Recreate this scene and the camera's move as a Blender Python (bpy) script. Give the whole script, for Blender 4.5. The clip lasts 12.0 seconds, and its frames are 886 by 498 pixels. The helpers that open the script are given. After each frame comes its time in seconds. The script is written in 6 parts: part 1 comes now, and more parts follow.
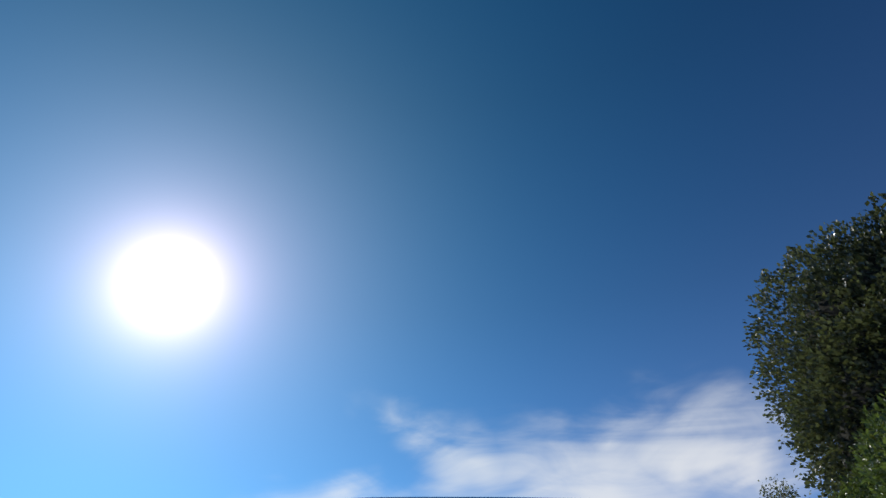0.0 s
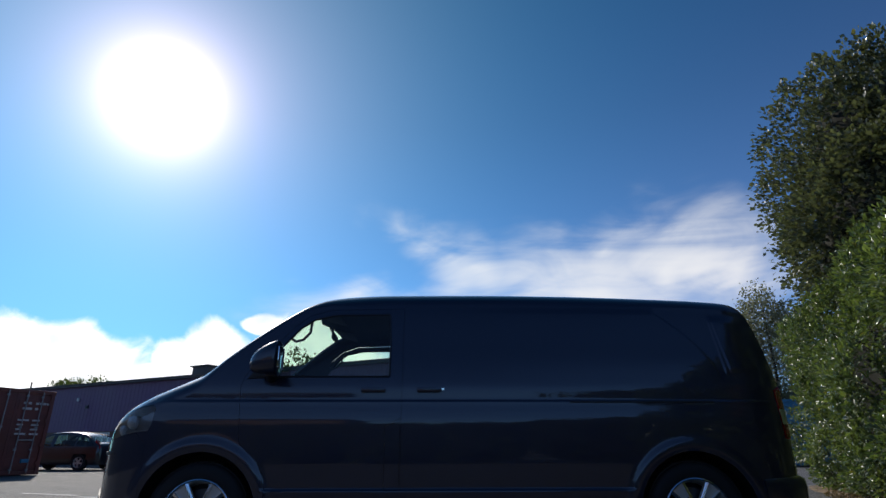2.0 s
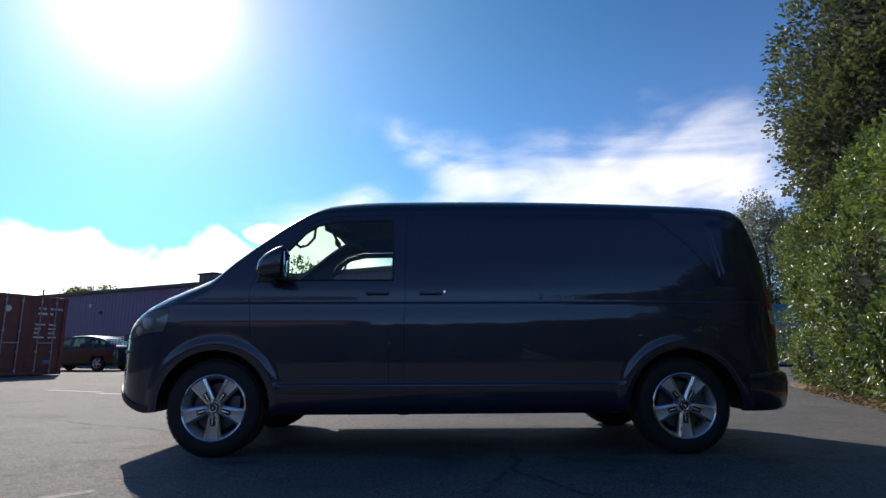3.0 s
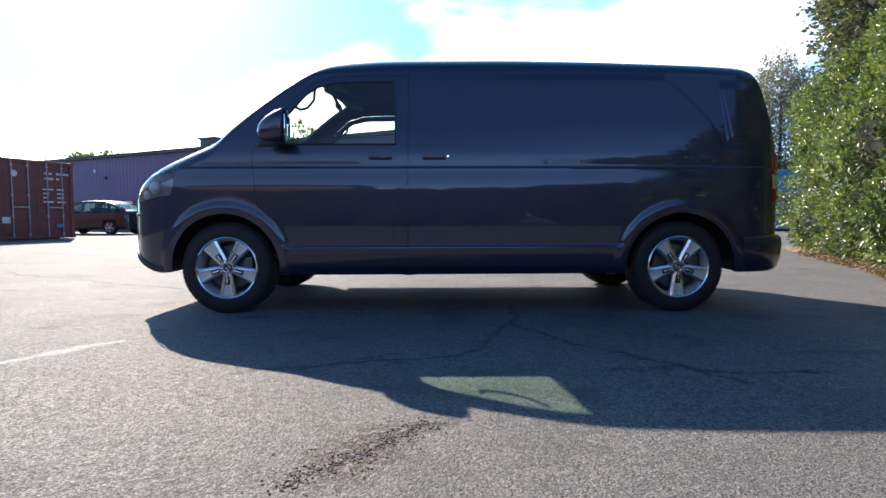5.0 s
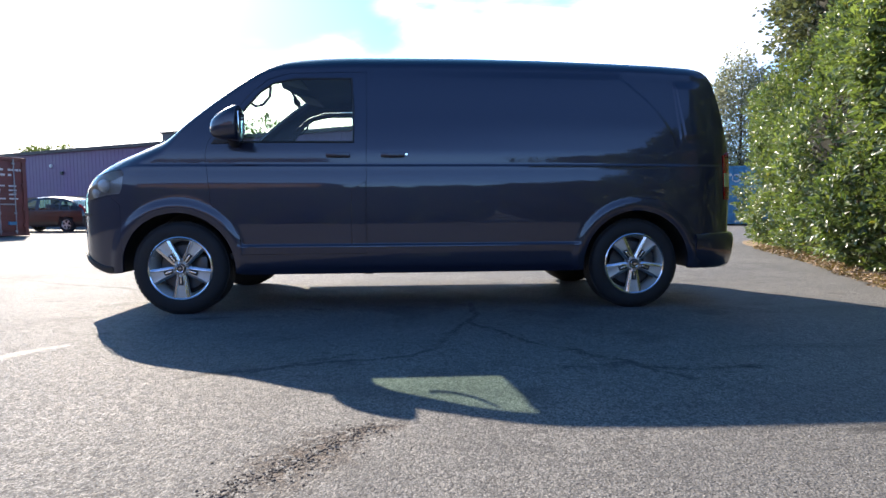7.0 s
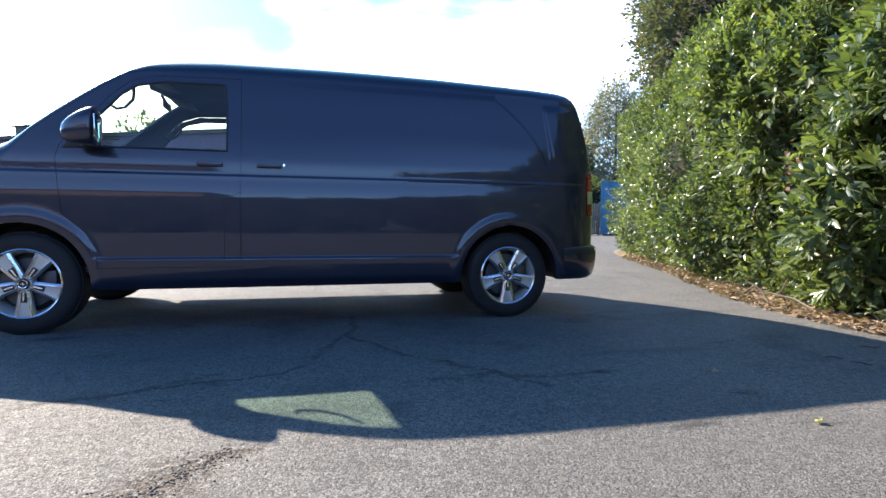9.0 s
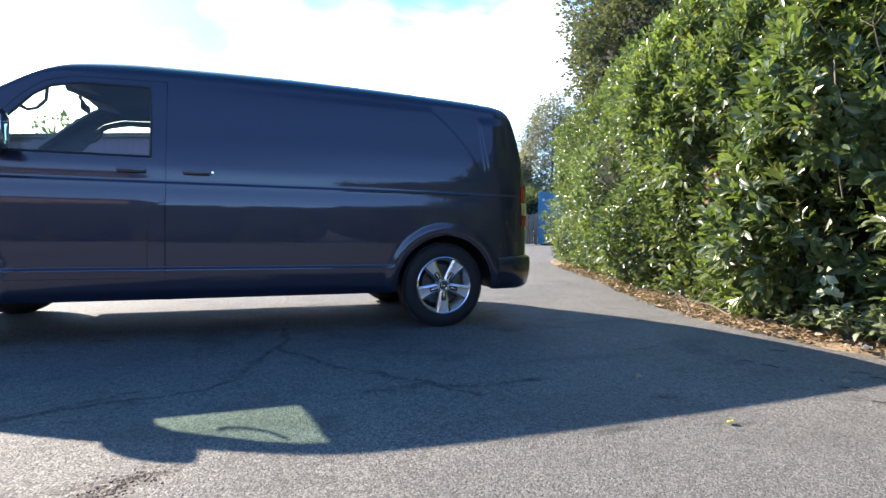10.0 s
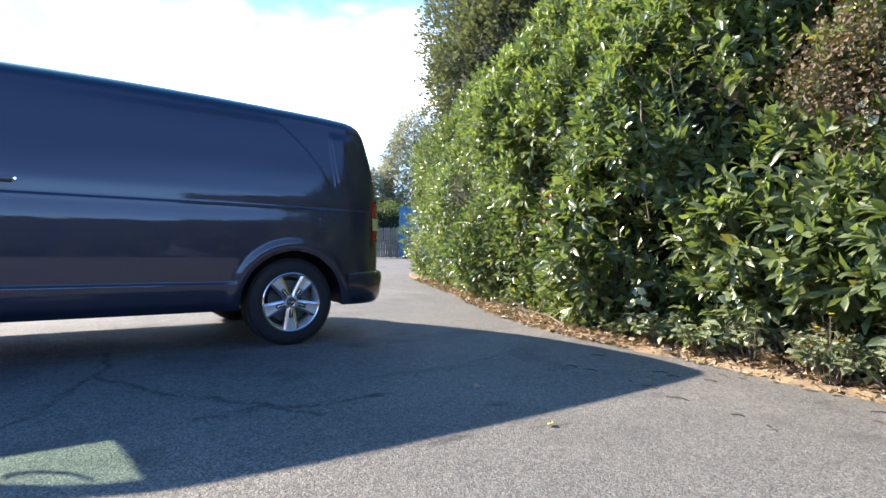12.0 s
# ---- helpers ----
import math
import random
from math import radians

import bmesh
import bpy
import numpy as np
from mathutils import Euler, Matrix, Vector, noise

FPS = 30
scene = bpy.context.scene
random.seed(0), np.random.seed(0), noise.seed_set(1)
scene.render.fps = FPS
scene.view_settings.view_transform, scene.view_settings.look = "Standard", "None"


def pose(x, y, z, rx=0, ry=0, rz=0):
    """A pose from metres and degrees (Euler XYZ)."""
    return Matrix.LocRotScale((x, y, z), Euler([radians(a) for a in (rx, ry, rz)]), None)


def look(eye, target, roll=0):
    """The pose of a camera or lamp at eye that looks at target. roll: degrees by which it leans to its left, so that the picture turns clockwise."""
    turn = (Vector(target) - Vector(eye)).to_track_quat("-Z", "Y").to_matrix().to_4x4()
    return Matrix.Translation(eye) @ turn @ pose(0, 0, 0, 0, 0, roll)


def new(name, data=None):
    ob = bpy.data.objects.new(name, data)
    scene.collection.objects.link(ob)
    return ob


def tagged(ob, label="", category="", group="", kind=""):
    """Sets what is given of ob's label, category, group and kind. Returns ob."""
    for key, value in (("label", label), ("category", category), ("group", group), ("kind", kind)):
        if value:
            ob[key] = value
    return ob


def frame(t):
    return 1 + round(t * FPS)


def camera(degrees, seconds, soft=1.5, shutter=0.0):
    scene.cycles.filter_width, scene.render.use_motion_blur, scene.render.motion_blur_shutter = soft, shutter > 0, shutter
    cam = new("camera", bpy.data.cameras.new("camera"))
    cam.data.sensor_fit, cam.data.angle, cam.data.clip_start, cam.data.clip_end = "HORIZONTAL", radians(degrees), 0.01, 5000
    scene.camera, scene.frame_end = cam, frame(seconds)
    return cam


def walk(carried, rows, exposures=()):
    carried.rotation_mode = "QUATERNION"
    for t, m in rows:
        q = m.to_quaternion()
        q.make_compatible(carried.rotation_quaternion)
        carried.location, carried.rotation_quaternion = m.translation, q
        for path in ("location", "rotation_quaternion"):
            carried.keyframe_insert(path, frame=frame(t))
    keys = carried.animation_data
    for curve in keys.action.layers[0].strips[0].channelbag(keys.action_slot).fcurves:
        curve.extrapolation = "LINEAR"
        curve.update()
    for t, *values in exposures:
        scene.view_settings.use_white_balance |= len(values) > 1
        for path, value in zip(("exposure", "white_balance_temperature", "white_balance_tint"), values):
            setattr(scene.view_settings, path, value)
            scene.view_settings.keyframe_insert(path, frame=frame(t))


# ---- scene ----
cam = camera(77.8, 12.0)
PATH = [
    (0, (1.588, -4.03, 0.776), (1.631, -2.484, 2.043), -0.2),
    (0.5, (1.592, -4.035, 0.778), (1.632, -2.391, 1.916), -0.1),
    (1, (1.601, -4.043, 0.774), (1.637, -2.305, 1.764), -0.1),
    (1.5, (1.592, -4.043, 0.766), (1.629, -2.233, 1.615), -0.1),
    (2, (1.595, -4.056, 0.755), (1.629, -2.178, 1.442), -0.1),
    (2.5, (1.586, -4.078, 0.738), (1.621, -2.151, 1.274), -0.1),
    (3, (1.587, -4.076, 0.725), (1.62, -2.111, 1.094), -0.2),
    (3.5, (1.583, -4.08, 0.726), (1.614, -2.091, 0.936), -0.2),
    (5.3, (1.602, -4.093, 0.715), (1.616, -2.097, 0.586), -0.2),
    (5.5, (1.61, -4.088, 0.714), (1.625, -2.093, 0.586), -0.3),
    (6, (1.629, -4.078, 0.721), (1.66, -2.083, 0.59), -0.2),
    (6.5, (1.657, -4.077, 0.725), (1.721, -2.082, 0.596), -0.3),
    (7, (1.683, -4.086, 0.739), (1.804, -2.094, 0.605), -0.3),
    (8.8, (1.779, -4.153, 0.787), (2.228, -2.207, 0.673), 0.3),
    (9, (1.797, -4.146, 0.785), (2.29, -2.21, 0.678), 0.5),
    (9.5, (1.821, -4.149, 0.787), (2.419, -2.243, 0.699), 0.7),
    (10, (1.838, -4.158, 0.792), (2.534, -2.284, 0.721), 0.8),
    (10.5, (1.859, -4.173, 0.795), (2.652, -2.338, 0.741), 1.0),
    (11, (1.887, -4.189, 0.801), (2.787, -2.403, 0.761), 1.2),
    (11.5, (1.9, -4.205, 0.808), (2.918, -2.484, 0.78), 1.3),
    (12, (1.921, -4.231, 0.815), (3.055, -2.583, 0.8), 1.2),
]
EXPOSURES = [(0.0, -0.78, 6400, 10), (1.5, -0.70, 6500, 10), (2.5, -0.38, 6850, 12), (3.5, 0.32, 7150, 15), (5.5, 1.30, 7350, 14), (7.0, 1.40, 7350, 14), (9.0, 1.64, 7350, 13), (12.0, 1.96, 7500, 13)]
walk(cam, [(t, look(eye, target, roll)) for t, eye, target, roll in PATH], EXPOSURES)

# ---- world and sun ----
SUN_AZ, SUN_EL = -31.5, 33.0          # degrees, clockwise from +y, above the horizon


def direction(az, el):
    a, e = radians(az), radians(el)
    return Vector((math.sin(a) * math.cos(e), math.cos(a) * math.cos(e), math.sin(e)))


class Nodes:
    """Short forms for building node trees."""

    def __init__(self, tree):
        self.tree = tree
        tree.nodes.clear()

    def put(self, socket, value):
        if isinstance(value, bpy.types.NodeSocket):
            self.tree.links.new(value, socket)
        elif value is not None:
            socket.default_value = value

    def add(self, kind, **inputs):
        node = self.tree.nodes.new(kind)
        for key, value in inputs.items():
            self.put(node.inputs[key.replace("_", " ")], value)
        return node

    def math(self, op, a, b=None, c=None, clamp=False):
        node = self.tree.nodes.new("ShaderNodeMath")
        node.operation, node.use_clamp = op, clamp
        for n, value in enumerate((a, b, c)):
            if value is not None:
                self.put(node.inputs[n], value)
        return node.outputs[0]

    def vec(self, op, a, b=None, out="Vector"):
        node = self.tree.nodes.new("ShaderNodeVectorMath")
        node.operation = op
        self.put(node.inputs[0], a)
        if b is not None:
            self.put(node.inputs[1], b)
        return node.outputs[out]

    def noise(self, scale, detail=4.0, rough=0.55, vector=None, warp=0.0):
        node = self.add("ShaderNodeTexNoise", Scale=scale, Detail=detail, Roughness=rough, Distortion=warp)
        if vector is not None:
            self.put(node.inputs["Vector"], vector)
        return node.outputs["Fac"]

    def voronoi(self, scale, vector=None, feature="F1", out="Distance"):
        node = self.tree.nodes.new("ShaderNodeTexVoronoi")
        node.feature = feature
        node.inputs["Scale"].default_value = scale
        if vector is not None:
            self.put(node.inputs["Vector"], vector)
        return node.outputs[out]

    def ramp(self, value, *stops):
        node = self.tree.nodes.new("ShaderNodeValToRGB")
        self.put(node.inputs[0], value)
        while len(node.color_ramp.elements) < len(stops):
            node.color_ramp.elements.new(0.5)
        for element, (place, colour) in zip(node.color_ramp.elements, stops):
            element.position = place
            element.color = (*colour, 1) if isinstance(colour, tuple) else (colour, colour, colour, 1)
        return node.outputs[0]

    def step(self, value, low, high, a=0.0, b=1.0):
        node = self.tree.nodes.new("ShaderNodeMapRange")
        node.interpolation_type = "SMOOTHSTEP"
        self.put(node.inputs["Value"], value)
        for key, v in (("From Min", low), ("From Max", high), ("To Min", a), ("To Max", b)):
            node.inputs[key].default_value = v
        return node.outputs["Result"]

    def mix(self, fac, a, b, blend="MIX"):
        node = self.tree.nodes.new("ShaderNodeMix")
        node.data_type, node.blend_type = "RGBA", blend
        self.put(node.inputs[0], fac)
        for socket, value in ((node.inputs[6], a), (node.inputs[7], b)):
            self.put(socket, (*value, 1) if isinstance(value, tuple) and len(value) == 3 else value)
        return node.outputs[2]

    def bump(self, height, strength, distance, normal=None):
        node = self.add("ShaderNodeBump", Strength=strength, Distance=distance, Height=height)
        if normal is not None:
            self.put(node.inputs["Normal"], normal)
        return node.outputs[0]


def build_world():
    world = bpy.data.worlds.new("sky")
    scene.world = world
    world.use_nodes = True
    n = Nodes(world.node_tree)
    sky = n.tree.nodes.new("ShaderNodeTexSky")
    sky.sky_type, sky.sun_disc = "NISHITA", False
    sky.sun_elevation, sky.sun_rotation = radians(SUN_EL), radians(SUN_AZ)
    sky.air_density, sky.dust_density, sky.ozone_density = 1.0, 0.5, 3.0
    way = n.tree.nodes.new("ShaderNodeTexCoord").outputs["Generated"]
    split = n.tree.nodes.new("ShaderNodeSeparateXYZ")
    n.put(split.inputs[0], way)
    x, y, z = split.outputs
    az = n.math("MULTIPLY", n.math("ARCTAN2", x, y), 57.2958)
    el = n.math("MULTIPLY", n.math("ARCSINE", z), 57.2958)

    chart = n.tree.nodes.new("ShaderNodeCombineXYZ")
    n.put(chart.inputs[0], n.math("MULTIPLY", az, 0.1))
    n.put(chart.inputs[1], n.math("MULTIPLY", el, 0.1))
    sway = n.noise(0.9, 2, 0.5, chart.outputs[0])
    heave = n.noise(1.0, 2, 0.5, n.vec("ADD", chart.outputs[0], (7.7, 3.1, 0.0)))
    az = n.math("ADD", az, n.math("MULTIPLY", n.math("SUBTRACT", sway, 0.5), 16.0))
    el = n.math("ADD", el, n.math("MULTIPLY", n.math("SUBTRACT", heave, 0.5), 7.0))

    def blob(a0, e0, ra, re, tilt=0.0):
        """1 in the middle of an ellipse on the sky, 0 at its rim and beyond."""
        da, de = n.math("SUBTRACT", az, a0), n.math("SUBTRACT", el, e0)
        c, s = math.cos(radians(tilt)), math.sin(radians(tilt))
        u = n.math("DIVIDE", n.math("ADD", n.math("MULTIPLY", da, c), n.math("MULTIPLY", de, s)), ra)
        v = n.math("DIVIDE", n.math("SUBTRACT", n.math("MULTIPLY", de, c), n.math("MULTIPLY", da, s)), re)
        r = n.math("SQRT", n.math("ADD", n.math("MULTIPLY", u, u), n.math("MULTIPLY", v, v)))
        return n.math("SUBTRACT", 1.0, r, clamp=True)

    def total(parts):
        out = parts[0]
        for part in parts[1:]:
            out = n.math("MAXIMUM", out, part)
        return out

    # streaky ice cloud, combed along a slanting direction
    comb = n.tree.nodes.new("ShaderNodeMapping")
    comb.inputs["Rotation"].default_value = (0, 0, radians(17))
    comb.inputs["Scale"].default_value = (0.5, 1.5, 1)
    n.put(comb.inputs["Vector"], chart.outputs[0])
    wisps = total([blob(17, 15.0, 24, 10, 0), n.math("MULTIPLY", blob(4, 18.0, 14, 5.0, -24), 0.7), blob(-10, 13.0, 12, 5.0, 3),
                   blob(27, 16, 14, 8, 0), n.math("MULTIPLY", blob(19, 20.0, 12, 6, 14), 0.7), n.math("MULTIPLY", blob(-4, 21.5, 8, 2.0, -26), 0.45)])
    wisps = n.math("MULTIPLY", wisps, n.step(n.noise(0.8, 4, 0.6, comb.outputs[0], 1.2), 0.25, 0.62, 0.45, 1.0))
    streak = n.noise(1.6, 7, 0.56, comb.outputs[0], 0.8)
    ice = n.step(n.math("ADD", n.math("MULTIPLY", wisps, 1.15), n.math("MULTIPLY", streak, 0.95)), 0.50, 1.62)
    ice = n.math("MULTIPLY", ice, n.step(wisps, 0.0, 0.25, 0.0, 0.88))
    # heaped cloud low over the yard
    heap = total([blob(-38, 6.0, 15, 6.6, 0), blob(-22.5, 6.9, 8.0, 5.8, 14), blob(-11, 9, 8, 5.5, 0), blob(-17.5, 12.0, 2.6, 1.6, 0),
                  blob(-29, 5.5, 8, 2.6, 0), blob(-60, 7, 18, 6, 0), blob(70, 8, 30, 6)])
    puff = n.noise(1.9, 7, 0.58, chart.outputs[0], 0.35)
    heaps = n.step(n.math("ADD", n.math("MULTIPLY", heap, 1.2), n.math("MULTIPLY", puff, 0.9)), 0.66, 0.95)
    hollow = n.noise(2.6, 5, 0.5, chart.outputs[0], 0.2)
    white = n.mix(n.step(hollow, 0.42, 0.72), (13.5, 13.8, 14.2), (8.0, 9.2, 11.0))
    blue = n.mix(1.0, sky.outputs[0], (0.04, 0.60, 1.12), "MULTIPLY")
    blue = n.mix(1.0, blue, n.ramp(n.math("DIVIDE", n.math("ARCSINE", z), 1.5708), (0.0, 1.05), (0.16, 1.05), (0.36, 0.76), (0.6, 0.60)), "MULTIPLY")
    colour = n.mix(ice, blue, (9.6, 9.9, 10.3))
    colour = n.mix(heaps, colour, white)
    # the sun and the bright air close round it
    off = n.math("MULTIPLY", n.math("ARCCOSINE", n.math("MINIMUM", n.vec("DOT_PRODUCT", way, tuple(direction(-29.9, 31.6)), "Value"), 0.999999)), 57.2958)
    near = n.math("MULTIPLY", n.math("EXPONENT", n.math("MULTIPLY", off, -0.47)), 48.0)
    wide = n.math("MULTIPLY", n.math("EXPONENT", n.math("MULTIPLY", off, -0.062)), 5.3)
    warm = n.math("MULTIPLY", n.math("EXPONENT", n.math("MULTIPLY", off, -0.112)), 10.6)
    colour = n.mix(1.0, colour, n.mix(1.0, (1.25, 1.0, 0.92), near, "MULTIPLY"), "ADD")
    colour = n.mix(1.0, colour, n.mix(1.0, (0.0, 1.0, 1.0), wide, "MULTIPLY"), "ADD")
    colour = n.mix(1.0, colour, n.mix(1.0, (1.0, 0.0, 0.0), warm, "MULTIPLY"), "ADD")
    haze = n.math("MULTIPLY", n.math("EXPONENT", n.math("MULTIPLY", n.math("ABSOLUTE", z), -4.3)), 2.7)
    colour = n.mix(1.0, colour, n.mix(1.0, (1.42, 1.04, 0.90), haze, "MULTIPLY"), "ADD")
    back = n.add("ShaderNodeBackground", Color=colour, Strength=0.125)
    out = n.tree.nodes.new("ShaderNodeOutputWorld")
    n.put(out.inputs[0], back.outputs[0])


build_world()
lamp = bpy.data.lights.new("sun", "SUN")
lamp.energy, lamp.angle, lamp.color = 4.2, radians(0.53), (1.0, 0.95, 0.87)
new("sun", lamp).matrix_world = look(direction(SUN_AZ, SUN_EL) * 60, (0, 0, 0))

# ---- materials ----
def surface(name, colour=(0.5, 0.5, 0.5), rough=0.5, metal=0.0, **more):
    """A Principled material; returns the material, its node helper and the shader node."""
    m = bpy.data.materials.new(name)
    m.use_nodes = True
    n = Nodes(m.node_tree)
    p = n.add("ShaderNodeBsdfPrincipled", Roughness=rough, Metallic=metal, **more)
    n.put(p.inputs["Base Color"], (*colour, 1) if isinstance(colour, tuple) else colour)
    out = n.tree.nodes.new("ShaderNodeOutputMaterial")
    n.put(out.inputs[0], p.outputs[0])
    return m, n, p


def place(n, kind="Object"):
    return n.tree.nodes.new("ShaderNodeTexCoord").outputs[kind]


def worn(name, colour, rough=0.5, metal=0.0, grain=60.0, spread=0.25, bump=0.15, depth=0.002, stain=3.0, **more):
    """A plain material with grain and stains at two scales."""
    m, n, p = surface(name, colour, rough, metal, **more)
    at = place(n)
    fine, broad = n.noise(grain, 5, 0.6, at), n.noise(stain, 4, 0.6, at)
    low = tuple(c * (1 - spread) for c in colour)
    high = tuple(min(1.0, c * (1 + spread)) for c in colour)
    c = n.mix(n.step(broad, 0.3, 0.7), low, high)
    c = n.mix(n.step(fine, 0.35, 0.65, 0.0, 0.5), c, tuple(x * (1 - spread) for x in colour))
    n.put(p.inputs["Base Color"], c)
    n.put(p.inputs["Roughness"], n.step(broad, 0.2, 0.8, max(0.02, rough - 0.12), min(1, rough + 0.12)))
    if bump:
        n.put(p.inputs["Normal"], n.bump(fine, bump, depth))
    return m


def make_paint(name, colour, flake=0.25):
    m, n, p = surface(name, colour, 0.42, 0.25)
    p.inputs["Coat Weight"].default_value = 1.0
    p.inputs["Coat Roughness"].default_value = 0.035
    p.inputs["Coat IOR"].default_value = 1.55
    at = place(n)
    dust = n.noise(2.2, 6, 0.65, at)
    speck = n.noise(420, 2, 0.6, at)
    n.put(p.inputs["Base Color"], n.mix(n.step(speck, 0.4, 0.75, 0.0, flake), colour, tuple(min(1, c * 2.2 + 0.004) for c in colour)))
    n.put(p.inputs["Coat Roughness"], n.step(dust, 0.35, 0.8, 0.025, 0.085))
    n.put(p.inputs["Normal"], n.bump(n.noise(0.9, 1, 0.5, at), 0.04, 0.02))
    n.put(p.inputs["Coat Normal"], n.bump(n.noise(0.9, 1, 0.5, at), 0.03, 0.02))
    return m


def make_glass(name, tint, gloss=0.03):
    m = bpy.data.materials.new(name)
    m.use_nodes = True
    n = Nodes(m.node_tree)
    clear = n.add("ShaderNodeBsdfTransparent", Color=(*tint, 1))
    shine = n.add("ShaderNodeBsdfGlossy", Roughness=gloss, Color=(1, 1, 1, 1))
    facing = n.add("ShaderNodeLayerWeight", Blend=0.5).outputs["Facing"]
    mix = n.tree.nodes.new("ShaderNodeMixShader")
    n.put(mix.inputs[0], n.math("ADD", n.math("MULTIPLY", n.math("POWER", facing, 5.0), 0.9), 0.05))
    n.put(mix.inputs[1], clear.outputs[0])
    n.put(mix.inputs[2], shine.outputs[0])
    out = n.tree.nodes.new("ShaderNodeOutputMaterial")
    n.put(out.inputs[0], mix.outputs[0])
    return m


def make_leaf(name, low, high, rough, light, scale=9.0, spec=0.5, glow=(1.5, 1.75, 0.55)):
    """Leaves: colour varies from leaf to leaf, light comes through from behind."""
    m, n, p = surface(name, low, rough)
    p.inputs["Specular IOR Level"].default_value = spec
    geo = n.tree.nodes.new("ShaderNodeNewGeometry")
    info = n.tree.nodes.new("ShaderNodeObjectInfo")
    pick = n.math("FRACT", n.math("ADD", geo.outputs["Random Per Island"], info.outputs["Random"]))
    patch = n.noise(0.7, 3, 0.6, geo.outputs["Position"])
    mixed = n.math("ADD", n.math("MULTIPLY", pick, 0.65), n.math("MULTIPLY", n.step(patch, 0.3, 0.7), 0.35))
    c = n.mix(mixed, low, high)
    c = n.mix(n.step(pick, 0.982, 0.995), c, (0.19, 0.17, 0.05))
    n.put(p.inputs["Base Color"], c)
    n.put(p.inputs["Roughness"], n.step(n.noise(scale, 2, 0.5, geo.outputs["Position"]), 0.3, 0.7, max(0.05, rough - 0.08), rough + 0.12))
    n.put(p.inputs["Normal"], n.bump(n.noise(55, 2, 0.5, geo.outputs["Position"]), 0.12, 0.004))
    through_light = n.add("ShaderNodeBsdfTranslucent", Color=n.mix(1.0, c, glow, "MULTIPLY"))
    mix = n.tree.nodes.new("ShaderNodeMixShader")
    mix.inputs[0].default_value = light
    n.put(mix.inputs[1], p.outputs[0])
    n.put(mix.inputs[2], through_light.outputs[0])
    n.put(n.tree.nodes["Material Output"].inputs[0], mix.outputs[0])
    return m


def segment(n, at, a, b):
    """Distance in plan from the stretch a-b."""
    a, b = Vector((*a, 0)), Vector((*b, 0))
    ab = b - a
    rel = n.vec("SUBTRACT", n.vec("MULTIPLY", at, (1, 1, 0)), tuple(a))
    t = n.math("DIVIDE", n.vec("DOT_PRODUCT", rel, tuple(ab), "Value"), ab.length_squared, clamp=True)
    node = n.tree.nodes.new("ShaderNodeVectorMath")
    node.operation = "SCALE"
    node.inputs[0].default_value = tuple(ab)
    n.put(node.inputs["Scale"], t)
    return n.vec("DISTANCE", rel, node.outputs[0], "Value")


def least(n, values):
    out = values[0]
    for v in values[1:]:
        out = n.math("MINIMUM", out, v)
    return out


